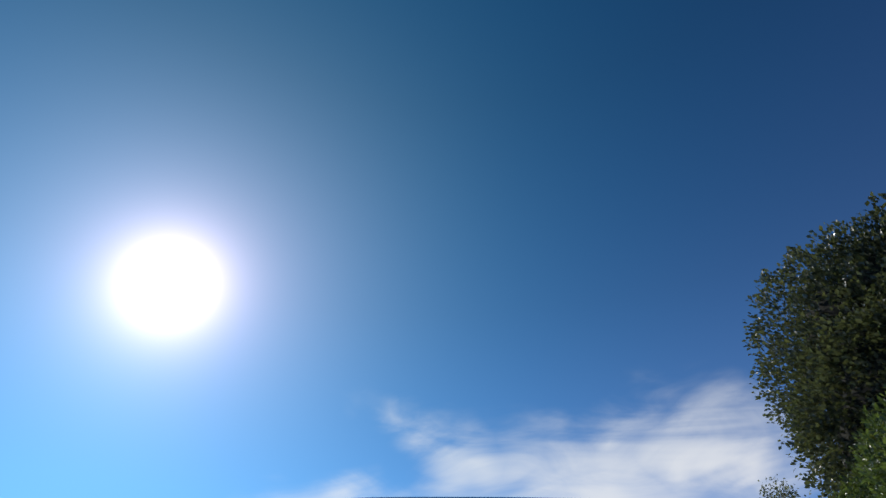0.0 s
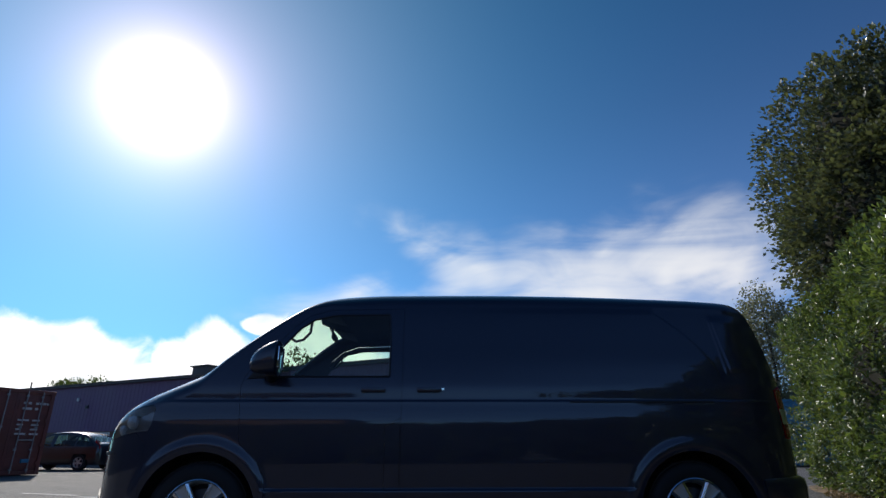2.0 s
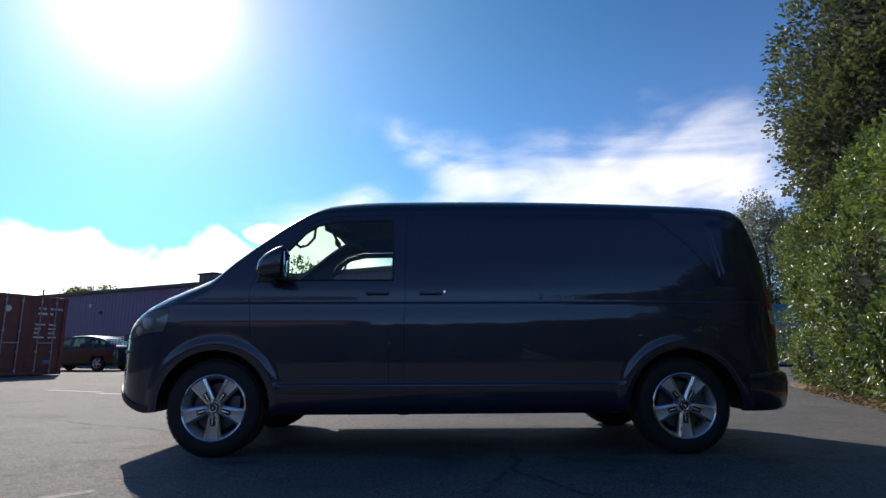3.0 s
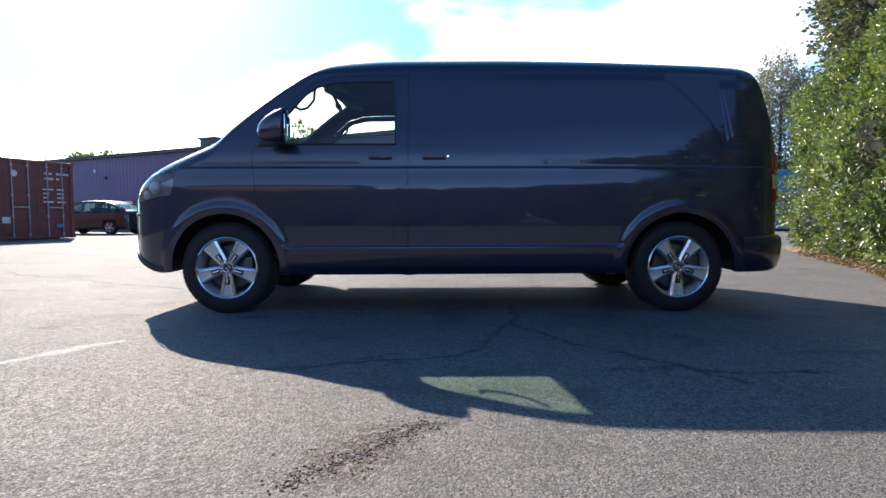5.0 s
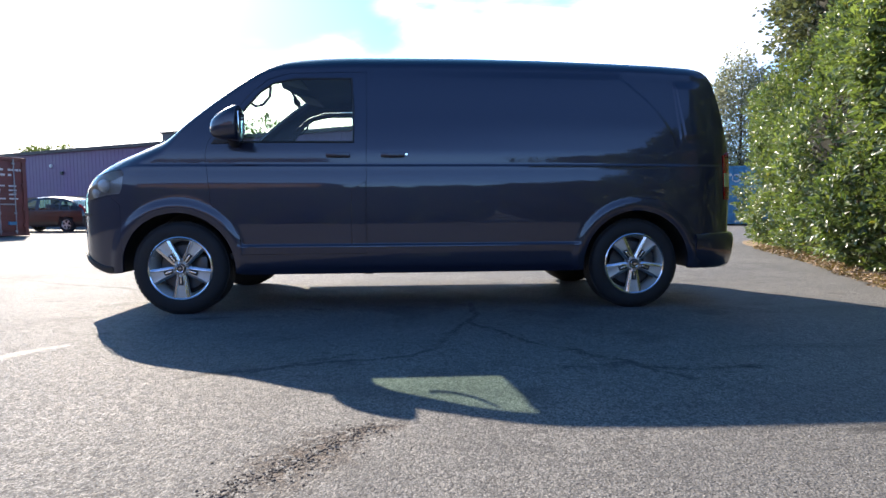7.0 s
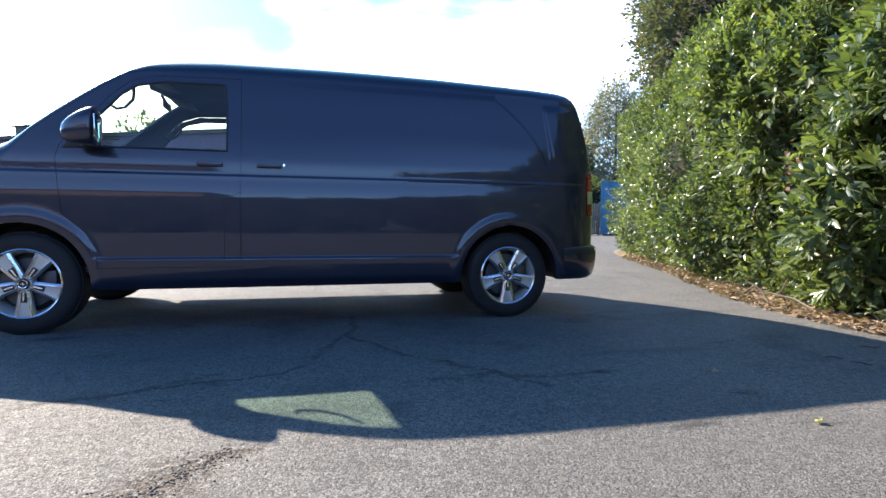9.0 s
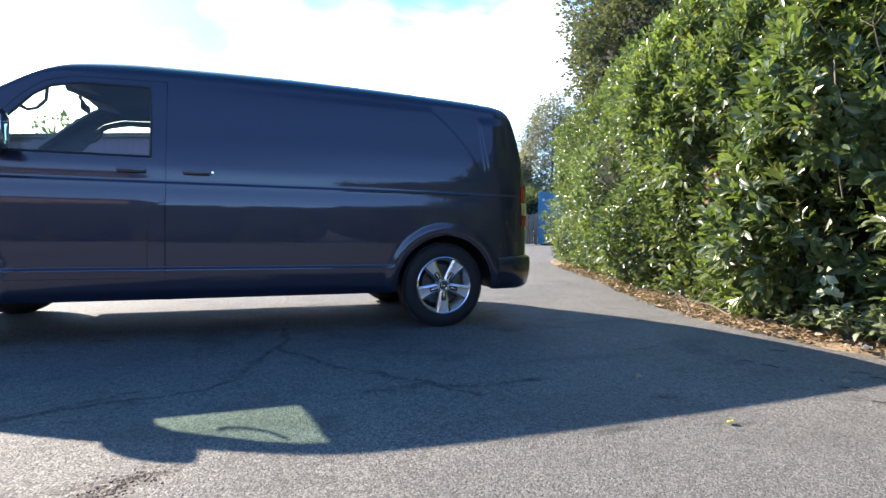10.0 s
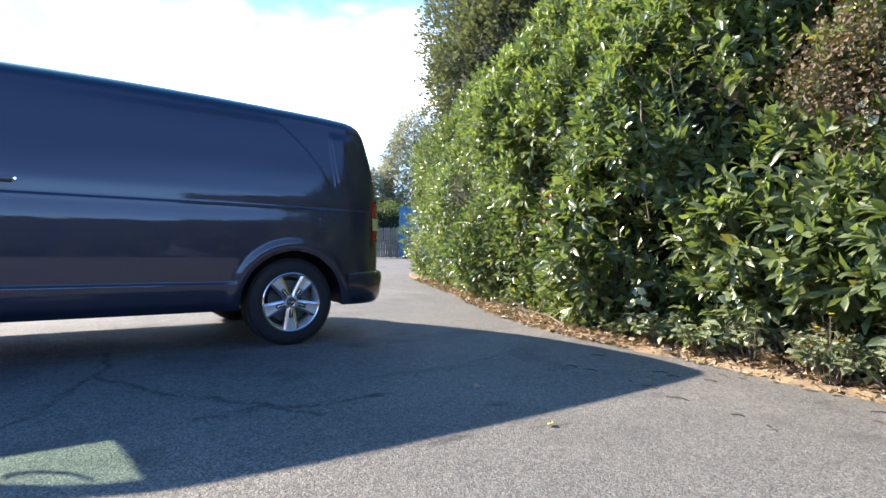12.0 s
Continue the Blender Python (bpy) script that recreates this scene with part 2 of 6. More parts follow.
def make_asphalt():
    m, n, p = surface("asphalt", (0.1, 0.1, 0.1), 0.7)
    at = place(n)
    wob = n.tree.nodes.new("ShaderNodeTexNoise")
    wob.inputs["Scale"].default_value, wob.inputs["Detail"].default_value = 2.3, 5.0
    n.put(wob.inputs["Vector"], at)
    bent = n.vec("ADD", at, n.vec("MULTIPLY", n.vec("SUBTRACT", wob.outputs["Color"], (0.5, 0.5, 0.5)), (0.32, 0.32, 0)))
    stones = n.voronoi(160, at)
    cell = n.voronoi(160, at, "F1", "Color")
    coarse = n.voronoi(80, at)
    broad, mid, fine = n.noise(0.35, 5, 0.6, at), n.noise(2.4, 5, 0.62, at), n.noise(28, 4, 0.6, at)
    grey = n.ramp(n.math("ADD", n.math("MULTIPLY", broad, 0.6), n.math("MULTIPLY", mid, 0.4)),
                  (0.30, (0.115, 0.113, 0.112)), (0.5, (0.150, 0.147, 0.142)), (0.70, (0.190, 0.184, 0.175)))
    bw = n.tree.nodes.new("ShaderNodeRGBToBW")
    n.put(bw.inputs[0], cell)
    grey = n.mix(n.step(bw.outputs[0], 0.56, 0.72, 0.0, 0.36), grey, (0.38, 0.365, 0.335))
    grey = n.mix(n.step(bw.outputs[0], 0.44, 0.27, 0.0, 0.24), grey, (0.045, 0.044, 0.043))
    grey = n.mix(n.step(stones, 0.45, 0.75, 0.0, 0.6), grey, (0.04, 0.04, 0.042))
    grit = n.noise(24, 7, 0.72, at)
    grey = n.mix(n.step(grit, 0.50, 0.36, 0.0, 0.24), grey, (0.055, 0.053, 0.052))
    grey = n.mix(n.step(grit, 0.52, 0.68, 0.0, 0.20), grey, (0.30, 0.285, 0.26))
    # old cracks, thin and dark
    cracks = least(n, [segment(n, bent, a, b) for a, b in (
        ((-9.0, 6.6), (-3.62, 2.85)), ((-3.62, 2.85), (-2.32, 2.09)), ((-2.32, 2.09), (-0.2, 1.05)), ((-10.0, 12.4), (-6.2, 10.3)),
        ((2.06, -0.53), (1.69, -1.28)), ((1.69, -1.28), (1.24, -1.40)), ((1.24, -1.40), (0.62, -1.60)), ((1.42, -1.21), (0.95, -1.52)),
        ((2.06, -0.53), (2.36, -1.03)), ((2.36, -1.03), (2.94, -1.76)), ((2.78, -1.57), (3.30, -1.62)), ((2.06, -0.53), (2.2, 0.3)))])
    crack = n.math("MULTIPLY", n.step(cracks, 0.003, 0.042, 0.62, 0.0), n.math("MULTIPLY", n.step(fine, 0.30, 0.52), n.step(mid, 0.33, 0.48)))
    # the scar where the top course has broken up
    scar_d = least(n, [n.math("MULTIPLY", segment(n, bent, (1.29, -2.55), (1.42, -2.36)), 0.55), n.math("MULTIPLY", segment(n, bent, (1.40, -2.38), (1.56, -2.22)), 0.9)])
    scar = n.math("MULTIPLY", n.step(scar_d, 0.0, 0.12, 1.0, 0.0), n.step(fine, 0.36, 0.56))
    # pale sealed joint and old repair stains
    joint = n.step(least(n, [segment(n, bent, (-1.6, -2.1), (-0.52, -1.34)), segment(n, bent, (-0.52, -1.34), (-0.32, -0.91))]), 0.012, 0.05, 1.0, 0.0)
    joint = n.math("MULTIPLY", joint, n.step(fine, 0.3, 0.55))
    stain = n.step(n.noise(1.1, 4, 0.65, n.vec("ADD", at, (11.3, 4.1, 0))), 0.54, 0.70, 0.0, 0.6)
    spots = n.step(n.noise(3.2, 5, 0.6, n.vec("ADD", n.vec("MULTIPLY", bent, (0.55, 1.5, 1)), (5.0, 2.2, 0))), 0.61, 0.72, 0.0, 0.7)
    tyre = n.step(n.noise(0.8, 3, 0.5, n.vec("MULTIPLY", at, (0.35, 2.6, 1))), 0.60, 0.72, 0.0, 0.35)
    pits = n.step(n.noise(85, 2, 0.5, at), 0.59, 0.66, 0.0, 0.80)
    chips = n.math("MULTIPLY", n.step(n.voronoi(75, at), 0.10, 0.20, 0.8, 0.0), n.step(n.voronoi(75, at, "F1", "Color"), 0.45, 0.62))
    big = n.tree.nodes.new("ShaderNodeRGBToBW")
    n.put(big.inputs[0], n.voronoi(62, at, "F1", "Color"))
    grey = n.mix(n.step(big.outputs[0], 0.58, 0.74, 0.0, 0.17), grey, (0.34, 0.325, 0.30))
    grey = n.mix(n.step(big.outputs[0], 0.42, 0.26, 0.0, 0.17), grey, (0.05, 0.049, 0.048))
    grey = n.mix(pits, grey, (0.045, 0.044, 0.045))
    grey = n.mix(chips, grey, (0.46, 0.44, 0.41))
    seam = n.step(n.noise(0.55, 3, 0.5, n.vec("ADD", at, (3.0, 17.0, 0))), 0.50, 0.515, 0.0, 0.22)
    grey = n.mix(seam, grey, (0.08, 0.08, 0.082))
    grey = n.mix(stain, grey, (0.062, 0.061, 0.062))
    grey = n.mix(tyre, grey, (0.06, 0.06, 0.06))
    grey = n.mix(spots, grey, (0.03, 0.03, 0.032))
    grey = n.mix(crack, grey, (0.022, 0.021, 0.02))
    grey = n.mix(scar, grey, n.mix(n.step(cell, 0.3, 0.7), (0.028, 0.022, 0.02), (0.10, 0.075, 0.06)))
    grey = n.mix(n.math("MULTIPLY", joint, 0.9), grey, (0.40, 0.385, 0.35))
    n.put(p.inputs["Base Color"], grey)
    n.put(p.inputs["Roughness"], n.math("ADD", n.step(fine, 0.3, 0.75, 0.62, 0.80), n.step(bw.outputs[0], 0.3, 0.7, 0.18, 0.0)))
    p.inputs["Specular IOR Level"].default_value = 0.35
    h = n.math("ADD", n.math("MULTIPLY", n.math("SUBTRACT", 1.0, stones), 0.55), n.math("MULTIPLY", n.math("SUBTRACT", 1.0, coarse), 0.45))
    h = n.math("SUBTRACT", n.math("SUBTRACT", h, n.math("MULTIPLY", pits, 0.6)), n.math("ADD", n.math("MULTIPLY", crack, 1.6), n.math("MULTIPLY", scar, 1.2)))
    first = n.bump(h, 0.75, 0.006)
    n.put(p.inputs["Normal"], n.bump(n.math("ADD", mid, n.math("MULTIPLY", fine, 0.5)), 0.18, 0.012, first))
    return m


PAINT = make_paint("dark_blue_paint", (0.005, 0.0098, 0.031))
TRIM = worn("black_plastic", (0.018, 0.018, 0.02), 0.5, grain=240, spread=0.2, bump=0.1)
LINING = worn("cabin_lining", (0.06, 0.06, 0.065), 0.8, grain=150, bump=0.2)
RUBBER = worn("tyre_rubber", (0.016, 0.016, 0.017), 0.72, grain=130, spread=0.3, bump=0.25)
ALLOY = worn("silver_alloy", (0.70, 0.68, 0.63), 0.34, 0.35, grain=90, spread=0.06, bump=0.03)
POLISHED = worn("cut_alloy_face", (0.84, 0.85, 0.87), 0.14, 1.0, grain=90, spread=0.04, bump=0.02)
ALLOY_DARK = worn("shaded_alloy", (0.10, 0.105, 0.115), 0.4, 0.7, grain=60, spread=0.1, bump=0.03)
STEEL = worn("brake_steel", (0.32, 0.31, 0.30), 0.35, 0.9, grain=90, bump=0.1)
CHROME = surface("chrome", (0.8, 0.8, 0.82), 0.09, 1.0)[0]
SILVER = surface("mirror_silver", (0.85, 0.87, 0.88), 0.02, 1.0)[0]
SCREEN = make_glass("green_tinted_glass", (0.74, 0.88, 0.79))
LENS = make_glass("clear_lens", (0.86, 0.88, 0.9))
RED = surface("red_lens", (0.42, 0.012, 0.012), 0.12, **{"Transmission_Weight": 0.25})[0]
AMBER = surface("pale_lens", (0.62, 0.66, 0.30), 0.14, **{"Transmission_Weight": 0.2})[0]
ASPHALT = make_asphalt()

# ---- mesh helpers ----
def mesh_of(name, bm, *mats, smooth=True, angle=40):
    me = bpy.data.meshes.new(name)
    bm.normal_update()
    bm.to_mesh(me)
    bm.free()
    for m in mats:
        me.materials.append(m)
    for poly in me.polygons:
        poly.use_smooth = smooth
    if smooth and angle:
        me.set_sharp_from_angle(angle=radians(angle))
    return me


def part(name, bm, material, parent=None, label="", smooth=True, angle=40):
    """One mesh object out of a bmesh, under a thing or a part."""
    mats = material if isinstance(material, (list, tuple)) else [material]
    ob = new(name, mesh_of(name, bm, *mats, smooth=smooth, angle=angle))
    ob.parent = parent
    if label:
        ob["label"] = label
    return ob


def thing(name, at=(0, 0, 0), turn=0.0, label="", category="", group="", kind=""):
    ob = new(name)
    ob.empty_display_size = 0.2
    ob.matrix_world = pose(*at, 0, 0, turn)
    return tagged(ob, label, category, group, kind)


def box(bm, x0, y0, z0, x1, y1, z1, bevel=0.0, m=None, index=0):
    made = bmesh.ops.create_cube(bm, size=1.0)
    verts = made["verts"]
    for v in verts:
        v.co = Vector(((x0 + x1) / 2 + v.co.x * (x1 - x0), (y0 + y1) / 2 + v.co.y * (y1 - y0), (z0 + z1) / 2 + v.co.z * (z1 - z0)))
    faces = list({f for v in verts for f in v.link_faces})
    if bevel:
        edges = list({e for v in verts for e in v.link_edges})
        done = bmesh.ops.bevel(bm, geom=edges, offset=bevel, segments=2, affect="EDGES", profile=0.6)
        faces = [f for f in done["faces"]] + [f for f in faces if f.is_valid]
        verts = list({v for f in faces for v in f.verts})
    if m is not None:
        bmesh.ops.transform(bm, matrix=m, verts=verts)
    for f in faces:
        if f.is_valid:
            f.material_index = index
    return verts


def blocks(*rows, bevel=0.0):
    bm = bmesh.new()
    for row in rows:
        box(bm, *row, bevel=bevel)
    return bm


def lathe(bm, profile, steps=48, axis="y", centre=(0, 0, 0), closed=False, index=0):
    """Turns (radius, along) pairs round an axis."""
    rings = []
    for k in range(steps):
        a = 2 * math.pi * k / steps
        ring = []
        for r, d in profile:
            p = {"y": (r * math.cos(a), d, r * math.sin(a)), "z": (r * math.cos(a), r * math.sin(a), d), "x": (d, r * math.cos(a), r * math.sin(a))}[axis]
            ring.append(bm.verts.new(Vector(p) + Vector(centre)))
        rings.append(ring)
    count = len(profile) if closed else len(profile) - 1
    for k in range(steps):
        a, b = rings[k], rings[(k + 1) % steps]
        for j in range(count):
            i = (j + 1) % len(profile)
            f = bm.faces.new((a[j], a[i], b[i], b[j]))
            f.material_index = index
    return bm


def tube(bm, points, radius, sides=8, closed_ends=True):
    """A round bar along points; radius may be one number or one for each point."""
    pts = [Vector(p) for p in points]
    radii = radius if isinstance(radius, (list, tuple)) else [radius] * len(pts)
    rings, side = [], None
    for k, p in enumerate(pts):
        t = (pts[min(k + 1, len(pts) - 1)] - pts[max(k - 1, 0)]).normalized()
        if side is None:
            side = t.cross(Vector((0, 0, 1)) if abs(t.z) < 0.9 else Vector((1, 0, 0))).normalized()
        side = (side - t * side.dot(t)).normalized()
        up = t.cross(side)
        rings.append([bm.verts.new(p + (side * math.cos(2 * math.pi * j / sides) + up * math.sin(2 * math.pi * j / sides)) * radii[k]) for j in range(sides)])
    for a, b in zip(rings, rings[1:]):
        for j in range(sides):
            bm.faces.new((a[j], a[(j + 1) % sides], b[(j + 1) % sides], b[j]))
    if closed_ends:
        bm.faces.new(rings[0][::-1])
        bm.faces.new(rings[-1])
    return bm


def prism(bm, outline, y0, y1, bevel=0.0):
    """An (x, z) outline drawn out along y."""
    a = [bm.verts.new((x, y0, z)) for x, z in outline]
    b = [bm.verts.new((x, y1, z)) for x, z in outline]
    made = [bm.faces.new(a), bm.faces.new(b[::-1])]
    for k in range(len(outline)):
        j = (k + 1) % len(outline)
        made.append(bm.faces.new((a[k], b[k], b[j], a[j])))
    bmesh.ops.recalc_face_normals(bm, faces=made)
    if bevel:
        bmesh.ops.bevel(bm, geom=list({e for f in made for e in f.edges}), offset=bevel, segments=2, affect="EDGES", profile=0.6)
    return bm


def curve_through(table, x):
    """Smooth reading of a table of (x, value) pairs."""
    xs = [p[0] for p in table]
    if x <= xs[0]:
        return table[0][1]
    if x >= xs[-1]:
        return table[-1][1]
    k = next(i for i in range(len(xs) - 1) if xs[i] <= x <= xs[i + 1])
    def slope(i):
        if i <= 0 or i >= len(xs) - 1:
            j = 0 if i <= 0 else len(xs) - 2
            return (table[j + 1][1] - table[j][1]) / (xs[j + 1] - xs[j])
        a = (table[i][1] - table[i - 1][1]) / (xs[i] - xs[i - 1])
        b = (table[i + 1][1] - table[i][1]) / (xs[i + 1] - xs[i])
        return 0.0 if a * b <= 0 else 2 * a * b / (a + b)
    h = xs[k + 1] - xs[k]
    t = (x - xs[k]) / h
    y0, y1, m0, m1 = table[k][1], table[k + 1][1], slope(k) * h, slope(k + 1) * h
    return (2 * t ** 3 - 3 * t ** 2 + 1) * y0 + (t ** 3 - 2 * t ** 2 + t) * m0 + (3 * t ** 2 - 2 * t ** 3) * y1 + (t ** 3 - t ** 2) * m1


def smooth(a, b, v):
    t = min(1.0, max(0.0, (v - a) / (b - a)))
    return t * t * (3 - 2 * t)

# ---- the van ----
MID, HUB = 0.912, 0.34                 # centre line in y, height of the wheel hubs
AXLES = (0.018, 3.395)
EDGE = [(-0.895, 0.62), (-0.885, 0.70), (-0.86, 0.79), (-0.82, 0.88), (-0.76, 0.955), (-0.68, 1.02), (-0.55, 1.09), (-0.3, 1.195), (-0.08, 1.29),
        (0.02, 1.355), (0.25, 1.545), (0.49, 1.725), (0.65, 1.822), (0.8, 1.885), (0.95, 1.914), (1.28, 1.93), (2.0, 1.934), (2.6, 1.927),
        (3.4, 1.902), (3.85, 1.879), (3.965, 1.866), (4.03, 1.83), (4.08, 1.72), (4.165, 1.42), (4.255, 1.1), (4.305, 0.9), (4.335, 0.6)]
FOOT = [(-0.895, 0.57), (-0.88, 0.50), (-0.855, 0.465), (-0.80, 0.42), (-0.7, 0.365), (-0.6, 0.325), (-0.5, 0.303), (-0.3, 0.32), (0.3, 0.31), (0.5, 0.29), (2.9, 0.295), (3.8, 0.31), (4.335, 0.36)]
HALF = [(-0.915, 0.03), (-0.908, 0.12), (-0.902, 0.17), (-0.895, 0.22), (-0.885, 0.36), (-0.86, 0.47), (-0.82, 0.575), (-0.75, 0.695), (-0.66, 0.795), (-0.55, 0.867), (-0.4, 0.922), (-0.15, 0.950),
        (0.4, 0.952), (3.6, 0.952), (3.85, 0.946), (4.0, 0.915), (4.1, 0.87), (4.18, 0.80), (4.25, 0.70), (4.30, 0.57), (4.335, 0.38)]
CROWN = [(-0.895, 0.01), (-0.5, 0.028), (0.0, 0.046), (0.5, 0.075), (1.0, 0.05), (3.2, 0.05), (3.8, 0.082), (4.08, 0.085), (4.25, 0.02)]
LEAN = [(0.25, 0.05), (0.33, 0.018), (0.50, 0.004), (0.75, 0.0), (0.93, 0.001), (1.0, 0.006), (1.06, 0.0125), (1.09, 0.014), (1.165, 0.017), (1.25, 0.029), (1.5, 0.080), (1.8, 0.143), (1.95, 0.188)]


def relief(x, z):
    """How far the pressed side stands out from its plain curve."""
    out = 0.0
    for hub in AXLES:
        r = math.hypot(x - hub, z - HUB)
        if z > 0.3:
            out += 0.013 * smooth(0.515, 0.450, r) - 0.006 * smooth(0.436, 0.405, r)
    out += 0.012 * smooth(0.512, 0.495, z) * smooth(0.30, 0.36, z) * smooth(0.40, 0.55, x) * (1 - smooth(2.85, 3.0, x) * smooth(3.95, 3.8, x))
    out += 0.007 * smooth(1.092, 1.072, z) * smooth(-0.5, -0.2, x) * smooth(4.2, 4.0, x)
    if x > 1.4:
        down = max(0.0, 1.745 - z)
        end = 3.31 + 1.3 * down - 1.0 * down * down
        inside = smooth(1.5, 3.1, x) * smooth(end, end - 0.021, x) * smooth(1.16, 1.40, z) * smooth(1.80, 1.73, z)
        out -= 0.008 * inside
        rib = 3.70 + 0.085 * down
        tall = smooth(1.26, 1.32, z) * smooth(1.74, 1.66, z)
        fade = tall * smooth(3.98, 3.82, x)
        second = rib + 0.018 + 0.04 * down
        out += 0.0075 * (smooth(rib - 0.006, rib + 0.007, x) + smooth(second - 0.006, second + 0.007, x)) * fade
    return out


def side_at(x, z):
    """Half width of the body at a place on its side."""
    return curve_through(HALF, x) - curve_through(LEAN, z)


SIDE_LEVELS, ARC, TOP = 66, 7, 9
LEVEL_BANDS = ((36, 0.87, 0.40), (8, 1.04, 0.56), (12, 1.24, 0.78), (10, 9.0, 1.0))    # rows, their top, the most of the side they take


def level_at(k, foot, shoulder):
    """Height of row k up the side: closest rows where the pressing is finest."""
    low = foot
    for rows, top, share in LEVEL_BANDS:
        high = min(top, foot + share * (shoulder - foot))
        if k <= rows:
            return low + (high - low) * k / rows
        k, low = k - rows, high
    return shoulder


def body_ring(x):
    edge, foot = curve_through(EDGE, x), curve_through(FOOT, x)
    slim = smooth(-0.1, 0.1, x) * smooth(0.95, 0.6, x)
    corner = min(0.13 - 0.06 * slim, (edge - foot) * 0.3)
    shoulder = edge - corner
    half = []
    for k in range(SIDE_LEVELS + 1):
        z = level_at(k, foot, shoulder)
        half.append((side_at(x, z), z))
    lat = half[-1][0]
    turn = min(0.22 - 0.13 * slim, lat * 0.4)
    for k in range(1, ARC + 1):
        a = math.pi / 2 * k / ARC
        half.append((lat - turn * (1 - math.cos(a)), shoulder + corner * math.sin(a)))
    rim, crown = half[-1][0], curve_through(CROWN, x)
    for k in range(1, TOP + 1):
        y = rim * (1 - k / TOP)
        half.append((y, edge + crown * (1 - (y / rim) ** 2)))
    return half


def body_skin():
    bm = bmesh.new()
    xs = [-0.915, -0.908, -0.902, -0.895, -0.89, -0.88, -0.868, -0.852, -0.835, -0.815, -0.79, -0.76, -0.73]
    x = -0.70
    while x < 3.94:
        xs.append(round(x, 4))
        x += 0.0045 if 3.28 < x < 3.80 else 0.016 if x < 0.56 or x > 2.86 else 0.04
    xs += [3.955, 3.97, 3.985, 4.0, 4.02, 4.04, 4.06, 4.08, 4.10, 4.125, 4.15, 4.18, 4.21, 4.24, 4.265, 4.285, 4.305, 4.32, 4.335]
    rings = []
    for x in xs:
        half = body_ring(x)
        near = [bm.verts.new((x, MID - y, z)) for y, z in half]
        far = [bm.verts.new((x, MID + y, z)) for y, z in half[:-1]]
        rings.append(near + far[::-1])
    for a, b in zip(rings, rings[1:]):
        for k in range(len(a) - 1):
            bm.faces.new((a[k], b[k], b[k + 1], a[k + 1]))
    for ring, flip in ((rings[0], False), (rings[-1], True)):
        count = len(ring)
        for k in range(count // 2):
            q = (ring[k], ring[k + 1], ring[count - 2 - k], ring[count - 1 - k])
            q = tuple(dict.fromkeys(q))
            bm.faces.new(q[::-1] if flip else q)
    bmesh.ops.recalc_face_normals(bm, faces=bm.faces)
    bm.faces.ensure_lookup_table()
    if max(bm.faces, key=lambda f: f.calc_center_median().z).normal.z < 0:
        bmesh.ops.reverse_faces(bm, faces=bm.faces)
    # press the side panels
    for z in (0.495, 0.505, 0.515, 1.068, 1.076, 1.084, 1.092, 1.735, 1.755, 1.775, 1.79):
        flank = [f for f in bm.faces if abs(f.normal.y) > 0.5 and min(v.co.z for v in f.verts) < z < max(v.co.z for v in f.verts)]
        bmesh.ops.bisect_plane(bm, geom=list({*flank, *(e for f in flank for e in f.edges), *(v for f in flank for v in f.verts)}), dist=1e-5, plane_co=(0, 0, z), plane_no=(0, 0, 1))
    corner = [f for f in bm.faces if abs(f.normal.y) > 0.5 and f.calc_center_median().x > 3.2 and f.calc_center_median().z > 1.2]
    for k in range(54):
        got = bmesh.ops.bisect_plane(bm, geom=list({*corner, *(e for f in corner for e in f.edges), *(v for f in corner for v in f.verts)}), dist=1e-5, plane_co=(0, 0, 1.27 + 0.009 * k), plane_no=(0, 0, 1))
        corner = [g for g in got["geom"] if isinstance(g, bmesh.types.BMFace)]
    for v in bm.verts:
        if abs(v.co.y - MID) > 0.45:
            v.co.y += math.copysign(relief(v.co.x, v.co.z), v.co.y - MID)
    bm.normal_update()
    return bm


def grown(outline, by):
    """The outline with every edge moved outwards."""
    count, out = len(outline), []
    area = sum(outline[k][0] * outline[(k + 1) % count][1] - outline[(k + 1) % count][0] * outline[k][1] for k in range(count))
    sign = 1 if area > 0 else -1
    for k in range(count):
        p, a, b = Vector(outline[k]), Vector(outline[k - 1]), Vector(outline[(k + 1) % count])
        d1, d2 = (p - a).normalized(), (b - p).normalized()
        n1, n2 = Vector((d1.y, -d1.x)) * sign, Vector((d2.y, -d2.x)) * sign
        m = (n1 + n2).normalized()
        out.append(tuple(p + m * by / max(0.4, m.dot(n1))))
    return out


def holds(outline, x, z):
    inside, count = False, len(outline)
    for k in range(count):
        (x0, z0), (x1, z1) = outline[k], outline[(k + 1) % count]
        if (z0 > z) != (z1 > z) and x < x0 + (z - z0) / (z1 - z0) * (x1 - x0):
            inside = not inside
    return inside


